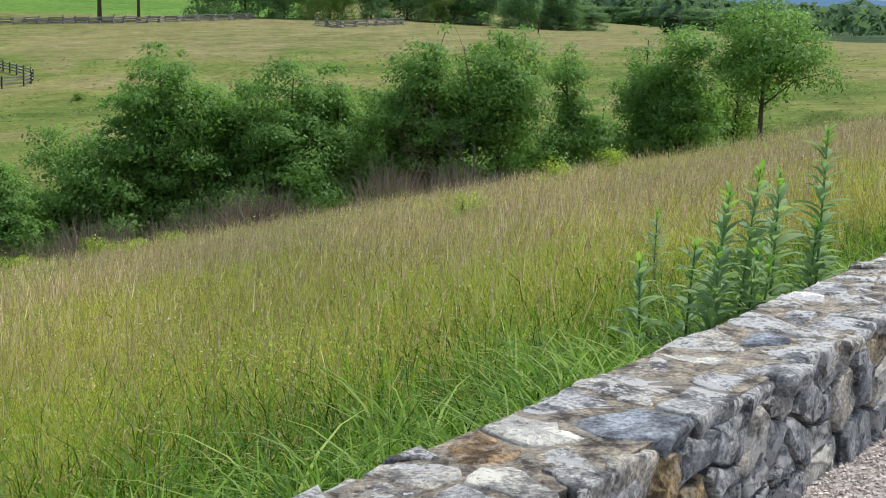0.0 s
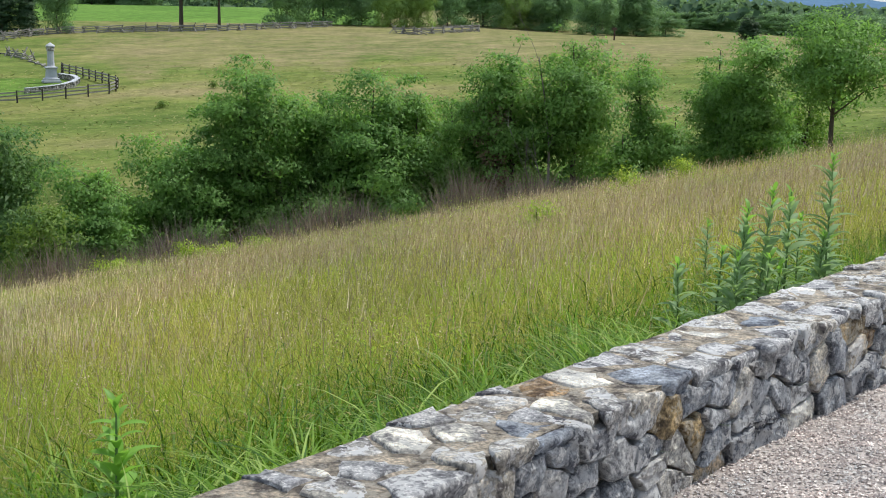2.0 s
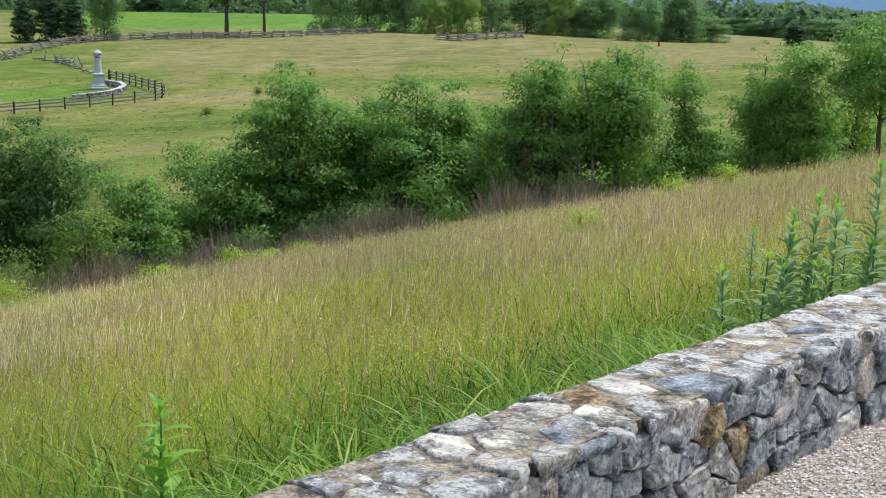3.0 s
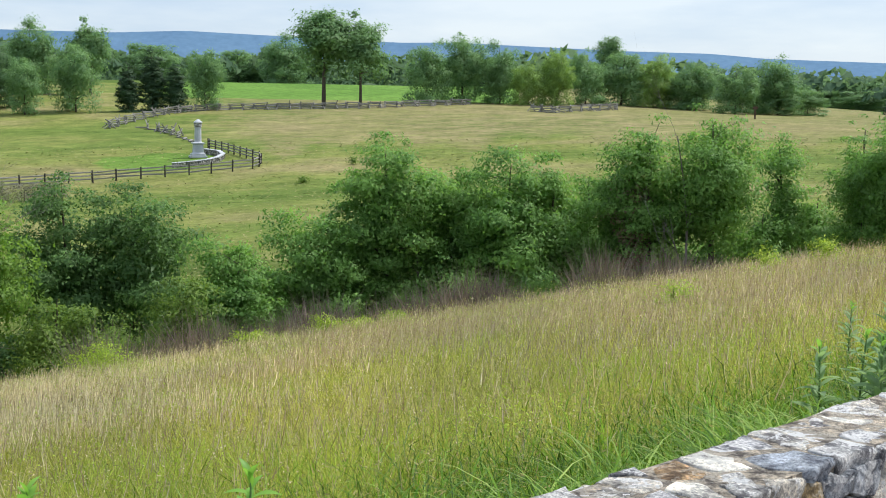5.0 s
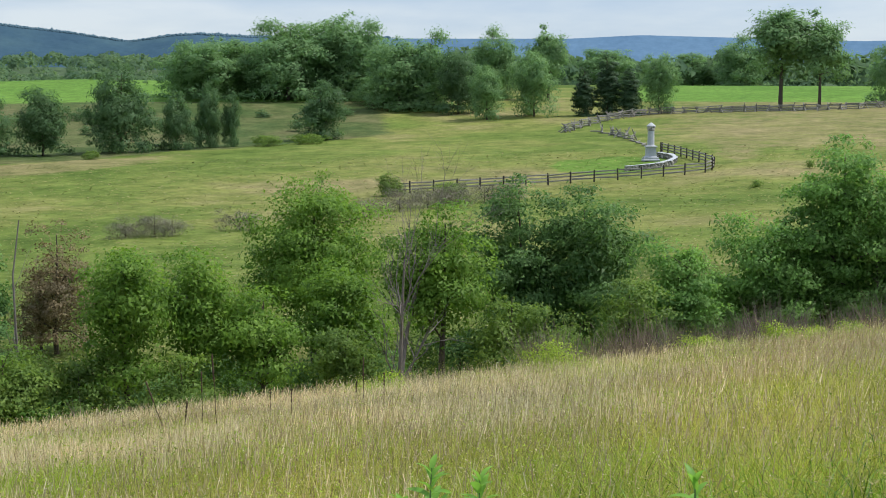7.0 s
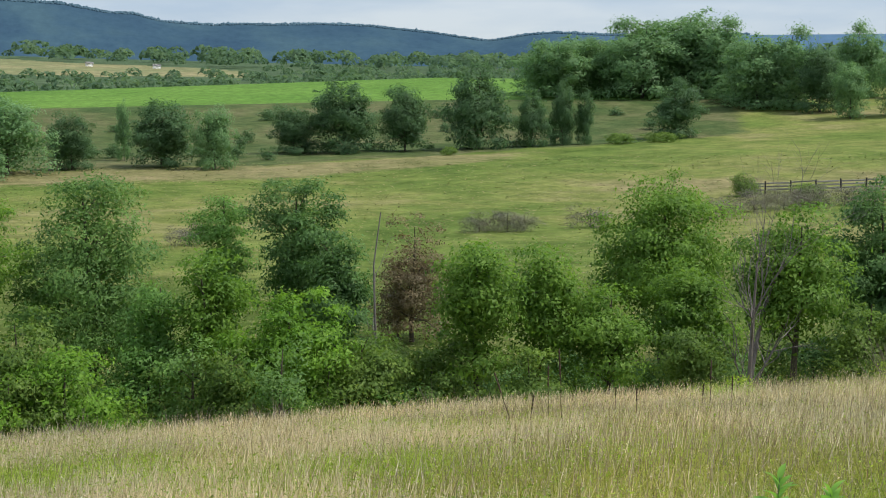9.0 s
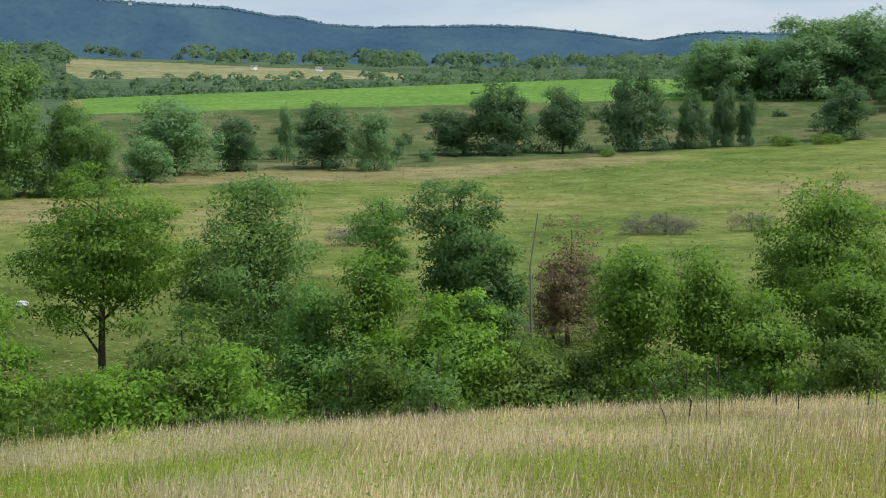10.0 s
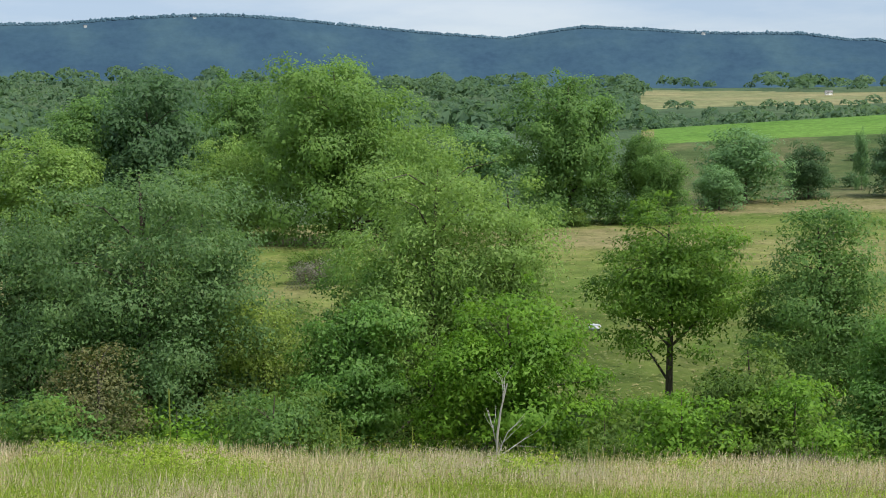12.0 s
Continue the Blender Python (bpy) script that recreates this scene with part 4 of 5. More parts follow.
def arching_tufts():
    """Long blades that rise from tufts behind the wall and droop over in arcs."""
    rng = np.random.default_rng(19)
    V, N, F, count, steps = [], [], [], 0, 6
    for k in range(170):
        s, d = rng.uniform(-1, 9), WALL_WIDE + 0.10 + rng.gamma(1.6, 0.36)
        cx, cy, _ = wall_point(s, d, 0)
        for q in range(int(rng.integers(35, 75))):
            x, y = cx + rng.normal(0, 0.10), cy + rng.normal(0, 0.10)
            phi, high = rng.uniform(0, 6.28), rng.uniform(0.25, 0.62)
            reach, w = high * rng.uniform(0.4, 1.1), rng.uniform(0.0035, 0.008)
            z = float(ground(x, y)) - 0.03
            dx, dy = math.cos(phi), math.sin(phi)
            for i in range(steps):
                f = i / (steps - 1)
                out, up = reach * f ** 1.6, high * (1.75 * f - 0.95 * f * f)
                half = w * (1 - f ** 2.5) + 0.0006
                V += [(x + dx * out - dy * half, y + dy * out + dx * half, z + up), (x + dx * out + dy * half, y + dy * out - dx * half, z + up)]
                N += [(dx * f * 0.5, dy * f * 0.5, 0.9)] * 2
            F += [(count + 2 * i + 1, count + 2 * i + 3, count + 2 * i + 2, count + 2 * i) for i in range(steps - 1)]
            count += 2 * steps
    return np.array(V), np.array(N), np.array(F), "arching_grass", ARCH, "long arching blades of green grass behind the wall"


sow(arching_tufts())

def field_grass():
    """Tufts and leaning blades over the ravine's far side and the near part of the far field."""
    rng = np.random.default_rng(15)
    n = 80000
    az, r = rng.uniform(-21, 94, n), 54 + 150 * rng.uniform(0, 1, n) ** 1.25
    x, y = -r * np.sin(np.radians(az)), r * np.cos(np.radians(az))
    P = np.stack([x, y, ground(x, y) + rng.uniform(0.05, 0.32, n)], 1)
    mat = leafy("field_grass", (0.115, 0.145, 0.032), (0.172, 0.178, 0.052), (0.255, 0.215, 0.095), 0, 0.06, 0.8)
    tagged(new("field_grass", leaves_mesh("field_grass", P, np.tile([0, 0, 1.0], (n, 1)), 0.16 + 0.0016 * r, mat, rng, 0.4, 0.12)), "rough tufted grass over the far field", "grass", kind="stuff")


field_grass()


# ---- forbs and brush in the meadow ----


def forbs():
    """Low leafy weeds in clumps, yellow-green among the grass."""
    rng = np.random.default_rng(41)
    P, N = [], []
    for k in range(150):
        az = rng.uniform(-20, 94) if k % 2 else rng.uniform(30, 94)
        r = rng.uniform(7, brow(az) * (0.72 if az > 32 else 1.0)) if k % 4 else rng.uniform(0.88, 1.02) * brow(az)
        if k % 4 == 0:
            az = rng.uniform(-16, 24)
        x, y = place(az, r)
        if across(x, y) < 4.5:
            continue
        n = int(rng.integers(280, 760))
        d = rng.normal(0, 1, (n, 3)) * np.array([rng.uniform(0.8, 1.8), 1, 0.28]) * rng.uniform(0.3, 0.85)
        d[:, 2] = np.abs(d[:, 2])
        P.append(d + np.array([x, y, float(ground(x, y)) + rng.uniform(0.36, 0.52) + (0.10 if az > 32 else 0)]))
        N.append(d + np.array([0, 0, 0.6]))
    P, N = np.concatenate(P), np.concatenate(N)
    N /= np.linalg.norm(N, axis=1)[:, None]
    tagged(new("meadow_forbs", leaves_mesh("meadow_forbs", P, N, 0.024, FORB, rng, 0.5)), "yellow-green leafy weeds scattered through the meadow", "weeds", kind="stuff")
    # small white flower heads
    n = 2600
    az, k = rng.uniform(5, 60, n), rng.uniform(0, 1, n)
    r = 9 + 22 * k
    grp = np.array([noise.noise((a * 0.16, q * 0.25, 7.7)) for a, q in zip(az, r)]) > 0.12
    az, r = az[grp], r[grp]
    x, y = -r * np.sin(np.radians(az)), r * np.cos(np.radians(az))
    P = np.stack([x, y, ground(x, y) + rng.uniform(0.55, 0.8, len(x))], 1)
    white = leafy("white_flowers", (0.6, 0.58, 0.45), (0.72, 0.70, 0.58), (0.85, 0.84, 0.78), 0.2, 0.8)
    tagged(new("white_flowers", leaves_mesh("white_flowers", P, np.tile([0, 0, 1.0], (len(P), 1)), 0.014, white, rng, 0.9)), "small white flower heads above the grass", "flowers", kind="stuff")

    # pale seed heads that catch the light above the sward
    n = 38000
    az, r = rng.uniform(-22, 94, n), 6 + 34 * rng.uniform(0, 1, n) ** 1.2
    x, y = -r * np.sin(np.radians(az)), r * np.cos(np.radians(az))
    ok = (across(x, y) > 4.3) & (r < brow(az) + 2)
    x, y, r = x[ok], y[ok], r[ok]
    P = np.stack([x, y, ground(x, y) + rng.uniform(0.5, 0.82, len(x))], 1)
    tagged(new("seed_heads", leaves_mesh("seed_heads", P, np.tile([0, 0, 1.0], (len(P), 1)), 0.010 + 0.00055 * r, STRAW, rng, 0.45)), "pale seed heads nodding above the meadow grass", "grass", kind="stuff")

    # leaves and broken blades lying every way through the sward
    n = 110000
    az, r = rng.uniform(-22, 94, n), 5.5 + 36 * rng.uniform(0, 1, n) ** 1.1
    x, y = -r * np.sin(np.radians(az)), r * np.cos(np.radians(az))
    ok = (across(x, y) > 3.6) & (r < brow(az) + 3)
    x, y, r = x[ok], y[ok], r[ok]
    P = np.stack([x, y, ground(x, y) + rng.uniform(0.2, 0.56, len(x))], 1)
    herb = leafy("meadow_herbs", (0.15, 0.155, 0.05), (0.29, 0.275, 0.10), (0.43, 0.38, 0.19), 0.5, 0.3, 0.6)
    tagged(new("meadow_herbs", leaves_mesh("meadow_herbs", P, np.tile([0, 0, 1.0], (len(P), 1)), 0.03 + 0.0012 * r, herb, rng, 0.2)), "short leaves and bent blades through the meadow grass", "grass", kind="stuff")


KINDS["forb"] = (FORB, *KINDS["forb"][1:])
forbs()
plant_rows((("forb", 83.4, 25.5, 0.75, 3.2), ("forb", 80.6, 24.5, 0.6, 1.6), ("forb", 67.0, 24.0, 0.6, 2.6), ("forb", 60.2, 25.0, 0.55, 2.2), ("forb", 87.5, 27, 0.6, 2.0), ("forb", 72.8, 26.5, 0.5, 1.6), ("forb", 9.6, 41, 0.9, 2.4), ("forb", 7.6, 41.5, 0.8, 1.2), ("forb", 13.5, 40, 0.8, 2.2), ("forb", -4.2, 27, 0.7, 0.5), ("forb", -8.0, 38, 0.9, 0.7), ("forb", -10.5, 40, 0.9, 0.8), ("forb", 19.5, 38, 0.8, 2.2), ("forb", 27.5, 33, 0.7, 1.8)), 90)
BRUSH = leafy("dead_brush", (0.12, 0.09, 0.08), (0.20, 0.16, 0.145), (0.31, 0.26, 0.235), 0.3, 0.5, 0.9)


def brush():
    """Leafless brown brush along the ravine's lip."""
    rng = np.random.default_rng(43)
    n = 15000
    az = np.concatenate([rng.uniform(-7, 21, n), rng.uniform(21, 58, n // 5)])
    r = brow(az) + np.where(az < 21, rng.uniform(2.0, 6.5, len(az)), rng.uniform(1.0, 3.5, len(az)))
    x, y = -r * np.sin(np.radians(az)), r * np.cos(np.radians(az))
    clump = np.array([noise.noise((a * 0.5, q * 0.2, 1.7)) for a, q in zip(az, r)])
    h = (1.25 + 0.9 * clump) * rng.uniform(0.45, 1.15, len(az)) * np.where(az < 21, 1.28, 0.75)
    ok = h > 0.3
    x, y, h = x[ok], y[ok], h[ok]
    n = len(x)
    d = rng.normal(0, 0.28, (n, 2)) * h[:, None]
    w = rng.uniform(0.008, 0.02, n)
    e = rng.uniform(0, np.pi, n)
    B = np.stack([x, y, ground(x, y) - 0.05], 1)
    T = B + np.stack([d[:, 0], d[:, 1], h], 1)
    M = (B + T) / 2 + rng.normal(0, 0.06, (n, 3))
    S = np.stack([np.cos(e) * w, np.sin(e) * w, np.zeros(n)], 1)
    twig = M + rng.normal(0, 0.22, (n, 3)) * h[:, None] + np.array([0, 0, 0.25])
    V = np.stack([B - S, B + S, M + S * 0.7, M - S * 0.7, T, twig], 1)
    q = (np.arange(n) * 6)[:, None]
    F = [q + np.array([[0, 1, 2, 3]]), np.vstack([q + np.array([[3, 2, 4]]), q + np.array([[3, 2, 5]])])]
    tagged(new("dead_brush", mesh_np("dead_brush", V.reshape(-1, 3), F, BRUSH)), "leafless purple-brown brush below the hedgerow trees", "brush", kind="stuff")


brush()


# ---- the stone wall ----
def clip_cell(poly, p, q):
    """The part of a polygon nearer to p than to q."""
    m, d = ((p[0] + q[0]) / 2, (p[1] + q[1]) / 2), (q[0] - p[0], q[1] - p[1])
    side = [(v[0] - m[0]) * d[0] + (v[1] - m[1]) * d[1] for v in poly]
    out = []
    for k in range(len(poly)):
        a, b, sa, sb2 = poly[k - 1], poly[k], side[k - 1], side[k]
        if (sa <= 0) != (sb2 <= 0):
            f = sa / (sa - sb2)
            out.append((a[0] + (b[0] - a[0]) * f, a[1] + (b[1] - a[1]) * f))
        if sb2 <= 0:
            out.append(b)
    return out


def cells(seeds, box, sx=1.0):
    """Crazy-paving cells for the seeds within the box."""
    x0, y0, x1, y1 = box
    S = [(a * sx, b) for a, b in seeds]
    out = []
    for k, p in enumerate(S):
        poly = [(x0 * sx, y0), (x1 * sx, y0), (x1 * sx, y1), (x0 * sx, y1)]
        for j, q in enumerate(S):
            if j != k and abs(q[0] - p[0]) < 1.2 and len(poly) > 2:
                poly = clip_cell(poly, p, q)
        out.append([(a / sx, b) for a, b in poly])
    return out


def stone_mesh(poly, depth, gap, swell, rng, mat, under=0.97, soft=True):
    """A block: the cell drawn in by the joint, rounded at the rim, its face uneven. Local x, y in the face, z outward."""
    cx, cy = sum(p[0] for p in poly) / len(poly), sum(p[1] for p in poly) / len(poly)
    pts = []
    for k in range(len(poly)):
        a, b = poly[k], poly[(k + 1) % len(poly)]
        L = math.hypot(b[0] - a[0], b[1] - a[1])
        n = max(1, int(L / 0.045))
        for i in range(n):
            f = (i + (0.12 if i == 0 else 0)) / n
            pts.append((a[0] + (b[0] - a[0]) * f, a[1] + (b[1] - a[1]) * f))
    R = sum(math.hypot(p[0] - cx, p[1] - cy) for p in pts) / max(1, len(pts))
    rings = [(-depth, under), (-depth * 0.55, 0.5 + 0.5 * under), (-0.020 - 0.4 * swell, 1.0), (-0.005, 0.965), (0.0, 0.90), (swell * 0.6, 0.5)]
    V, F, m = [], [], len(pts)
    rough = 0.0015 + 0.07 * swell if soft else 0.003
    tx, ty = rng.normal(0, 0.035 + 2 * swell), rng.normal(0, 0.035 + 2 * swell)
    wob = rng.normal(0, 0.008, m)
    for z, f in rings:
        for k, (px, py) in enumerate(pts):
            dx, dy = px - cx, py - cy
            L = math.hypot(dx, dy) + 1e-6
            g = max(0.2, (L - gap + wob[k]) / L) * f
            V.append((dx * g, dy * g, z + (tx * dx + ty * dy if z > -0.1 else 0) + (rng.normal(0, rough) if z > -depth else 0)))
    V.append((0, 0, swell * 0.8))
    for q in range(len(rings) - 1):
        for k in range(m):
            a, b = q * m + k, q * m + (k + 1) % m
            F.append((a, b, b + m, a + m))
    last = (len(rings) - 1) * m
    F3 = [(last + k, last + (k + 1) % m, len(V) - 1) for k in range(m)]
    me = mesh_np("stone", np.array(V), [np.array(F), np.array(F3)], mat, soft)
    return me, (cx, cy)


STONE = rock("wall_limestone", [(0.0, (0.228, 0.248, 0.284)), (0.45, (0.323, 0.343, 0.381)), (0.78, (0.418, 0.424, 0.441)), (0.93, (0.495, 0.457, 0.392)), (1.0, (0.400, 0.305, 0.195))], 8.0, (0.685, 0.676, 0.667), 0.5)
CAPSTONE = rock("cap_limestone", [(0.0, (0.288, 0.294, 0.323)), (0.35, (0.394, 0.398, 0.419)), (0.6, (0.438, 0.413, 0.375)), (0.82, (0.527, 0.509, 0.478)), (1.0, (0.722, 0.712, 0.700))], 9.0, (0.782, 0.772, 0.761), 0.75)
MORTAR = rock("old_mortar", [(0.0, (0.349, 0.304, 0.248)), (1.0, (0.349, 0.304, 0.248))], 12.0, (0.532, 0.483, 0.411), 0.4)
PALESTONE = rock("pale_limestone", [(0.0, (0.74, 0.72, 0.66)), (1.0, (0.80, 0.78, 0.72))], 9.0, (0.75, 0.73, 0.68), 0.5)
ORANGESTONE = rock("ochre_stone", [(0.0, (0.411, 0.274, 0.152)), (1.0, (0.450, 0.312, 0.184))], 9.0, (0.538, 0.453, 0.350), 0.6)
BLUESTONE = rock("blue_grey_stone", [(0.0, (0.293, 0.332, 0.400)), (1.0, (0.332, 0.371, 0.440))], 9.0, (0.489, 0.508, 0.538), 0.3)
TANSTONE = rock("tan_stone", [(0.0, (0.354, 0.260, 0.135)), (1.0, (0.416, 0.322, 0.198))], 9.0, (0.624, 0.572, 0.468), 0.4)
# blocks whose colour stands out: metres along the wall, across its top or up its face
ODD_CAPS = ((4.95, 0.39, PALESTONE), (3.16, 0.22, PALESTONE), (3.86, 0.43, ORANGESTONE), (5.16, 0.24, BLUESTONE), (3.64, 0.13, PALESTONE), (4.08, 0.31, PALESTONE),
            (3.02, 0.43, PALESTONE), (2.62, 0.36, PALESTONE), (3.45, 0.05, BLUESTONE), (4.15, 0.06, BLUESTONE))
ODD_FACES = ((4.36, 0.18, TANSTONE), (4.21, 0.22, TANSTONE), (5.29, 0.05, PALESTONE), (5.79, 0.25, TANSTONE), (6.1, 0.23, ORANGESTONE), (4.33, 0.06, PALESTONE))


def inside_cell(poly, p):
    hit = False
    for (ax, ay), (bx, by) in zip(poly, poly[1:] + poly[:1]):
        if (ay > p[1]) != (by > p[1]) and p[0] < (bx - ax) * (p[1] - ay) / (by - ay) + ax:
            hit = not hit
    return hit


def build_wall():
    rng = np.random.default_rng(21)
    wall = tagged(new("stone_wall"), "low dry-laid grey limestone wall with flat mortared cap", "wall", kind="structure")
    A, B = -9.0, 16.0
    # the core behind the joints
    bm = bmesh.new()
    V = [bm.verts.new(wall_point(s, d, z)) for s, d, z in ((A, 0.12, -0.1), (B, 0.12, -0.1), (B, WALL_WIDE - 0.03, -0.6), (A, WALL_WIDE - 0.03, -0.6),
         (A, 0.05, WALL_HIGH - 0.004), (B, 0.05, WALL_HIGH - 0.004), (B, WALL_WIDE - 0.03, WALL_HIGH - 0.003), (A, WALL_WIDE - 0.03, WALL_HIGH - 0.003))]
    for q in ((0, 1, 2, 3), (4, 5, 6, 7), (0, 1, 5, 4), (1, 2, 6, 5), (2, 3, 7, 6), (3, 0, 4, 7)):
        bm.faces.new([V[k] for k in q])
    bmesh.ops.recalc_face_normals(bm, faces=bm.faces)
    part("core", bm_mesh("core", bm, MORTAR), wall, "brown-grey mortar core")
    ux, uy = WALL_DIR
    nx, ny = -uy, ux
    face = Matrix(((ux, 0, -nx, 0), (uy, 0, -ny, 0), (0, 1, 0, 0), (0, 0, 0, 1)))     # x along, y up, z out of the near face
    top = Matrix(((ux, nx, 0, 0), (uy, ny, 0, 0), (0, 0, 1, 0), (0, 0, 0, 1)))

    def lay(kind, s0, s1):
        seeds = []
        s = s0
        if kind == "cap":
            while s < s1:
                w = rng.uniform(0.12, 0.25)
                n = int(rng.integers(2, 4))
                for k in range(n):
                    seeds.append((s + rng.uniform(-0.08, 0.10), WALL_WIDE * (k + 0.5) / n + rng.normal(0, 0.04)))
                s += w
            return cells(seeds, (s0, 0.0, s1, WALL_WIDE - 0.012))
        courses = [0.0, 0.10, 0.195, 0.285]
        for k, up in enumerate(courses):
            s = s0 + rng.uniform(0, 0.15)
            while s < s1:
                if rng.uniform() > 0.2:
                    seeds.append((s, up + rng.normal(0, 0.022)))
                s += rng.uniform(0.11, 0.27)
        return cells(seeds, (s0, -0.06, s1, WALL_HIGH - 0.045), 0.72)

    for kind, basis, mat in (("cap", top, CAPSTONE), ("face", face, STONE)):
        for s0, s1, single in ((A, 1.2, False), (1.2, 6.4, True), (6.4, B, False)):
            joined_v, joined_f, count = [], {3: [], 4: []}, 0
            for poly in lay(kind, s0, s1):
                if len(poly) < 3:
                    continue
                tone = mat
                for s, d, odd in (ODD_CAPS if kind == "cap" else ODD_FACES):
                    if inside_cell(poly, (s, d)):
                        tone = odd
                if kind == "cap":
                    rim = rng.normal(0, 0.018)
                    c0 = sum(p[1] for p in poly) / len(poly)
                    poly = [(px, py + rim if py < 0.001 or py > WALL_WIDE - 0.013 else py) for px, py in poly]
                    me, c = stone_mesh(poly, rng.uniform(0.06, 0.13) if c0 < 0.14 else 0.06, rng.uniform(0.004, 0.020), rng.uniform(0, 0.005), rng, tone, rng.uniform(0.62, 0.9) if c0 < 0.14 else 0.97)
                    at = Matrix.Translation(wall_point(c[0], c[1], WALL_HIGH + rng.normal(0, 0.004))) @ basis
                else:
                    me, c = stone_mesh(poly, 0.11, rng.uniform(0.003, 0.011), rng.uniform(0.0, 0.014), rng, tone, 0.86, False)
                    at = Matrix.Translation(wall_point(c[0], rng.normal(0.024, 0.013), c[1])) @ basis
                if single:
                    part("stone", me, wall, at=at)
                else:
                    for p in me.polygons:
                        joined_f[len(p.vertices)].append([i + count for i in p.vertices])
                    joined_v += [tuple(at @ v.co) for v in me.vertices]
                    count += len(me.vertices)
                    bpy.data.meshes.remove(me)
            if joined_v:
                me = mesh_np("far_stones", np.array(joined_v), [np.array(joined_f[4]), np.array(joined_f[3])], mat)
                tagged(part("stones", me, wall), kind="stuff")
    return wall


build_wall()


def build_gravel():
    rng = np.random.default_rng(31)
    n = 40000
    s, d = rng.uniform(3.6, 8.6, n), -rng.uniform(0, 1, n) * 1.5 + 0.03
    mat = leafy("pink_grey_gravel", (0.24, 0.195, 0.19), (0.52, 0.445, 0.43), (0.85, 0.78, 0.76), 0, 4.0, 0.9)
    P = np.array([wall_point(a, b, -0.026) for a, b in zip(s, d)])
    size = rng.uniform(0.0035, 0.008, n)
    base = np.array([(1, 0, 0), (0, 1, 0), (-1, 0, 0), (0, -1, 0), (0, 0, 1)], float)
    face = np.array([(0, 1, 4), (1, 2, 4), (2, 3, 4), (3, 0, 4)])
    t = rng.uniform(0, 6.28, n)
    spin = np.stack([np.stack([np.cos(t), -np.sin(t)], 1), np.stack([np.sin(t), np.cos(t)], 1)], 1)
    V = base[None] * (1 + rng.normal(0, 0.25, (n, 5, 1))) + rng.normal(0, 0.18, (n, 5, 3))
    V[:, :, :2] = np.einsum("nij,nkj->nki", spin, V[:, :, :2])
    V = V * size[:, None, None] * np.array([1.15, 0.95, 0.75]) + P[:, None, :] + np.array([0, 0, 0.001])
    F = face[None] + (np.arange(n) * 5)[:, None, None]
    tagged(new("gravel", mesh_np("gravel", V.reshape(-1, 3), F.reshape(-1, 3), mat)), "pinkish grey crushed gravel path along the wall", "gravel", kind="stuff")


build_gravel()


# ---- the monument and the fences of the far field ----
def cut_stone(name, a, b):
    """Dressed stone: even, finely speckled, slightly weathered."""
    mat, nt, p = shader(name, 0.8, 0.2)
    col = ramp_of(nt, noise_of(nt, 1.2, 5.0), [(0.35, a), (0.65, b)])
    nt.links.new(blend(nt, 1.0, col, ramp_of(nt, noise_of(nt, 40.0, 3.0), [(0.35, (0.9, 0.9, 0.9)), (0.65, (1.08, 1.08, 1.08))]), "MULTIPLY"), p.inputs["Base Color"])
    return mat


GRANITE = cut_stone("pale_granite", (0.38, 0.39, 0.42), (0.47, 0.48, 0.50))
GREYSTONE = rock("grey_fieldstone", [(0.0, (0.16, 0.155, 0.15)), (1.0, (0.32, 0.31, 0.30))], 3.0, (0.45, 0.44, 0.42), 0.2)
OLDRAIL = bark("weathered_rail", (0.13, 0.125, 0.115), (0.33, 0.315, 0.29))
DARKPOST = bark("dark_post", (0.035, 0.032, 0.03), (0.08, 0.07, 0.06))


def lathe_square(name, rows, mat, sides=4, turn=45):
    """A stack of levels (half width, height) with square or many-sided plan."""
    V, F = [], []
    for w, z in rows:
        for k in range(sides):
            t = radians(turn) + 2 * math.pi * k / sides
            s = w / math.cos(math.pi / sides)
            V.append((s * math.cos(t), s * math.sin(t), z))
    for q in range(len(rows) - 1):
        for k in range(sides):
            a, b = q * sides + k, q * sides + (k + 1) % sides
            F.append((a, b, b + sides, a + sides))
    bm = bmesh.new()
    vs = [bm.verts.new(v) for v in V]
    for f in F:
        bm.faces.new([vs[i] for i in f])
    bm.faces.new(vs[-sides:])
    bm.faces.new(vs[:sides][::-1])
    bmesh.ops.recalc_face_normals(bm, faces=bm.faces)
    return bm_mesh(name, bm, mat)


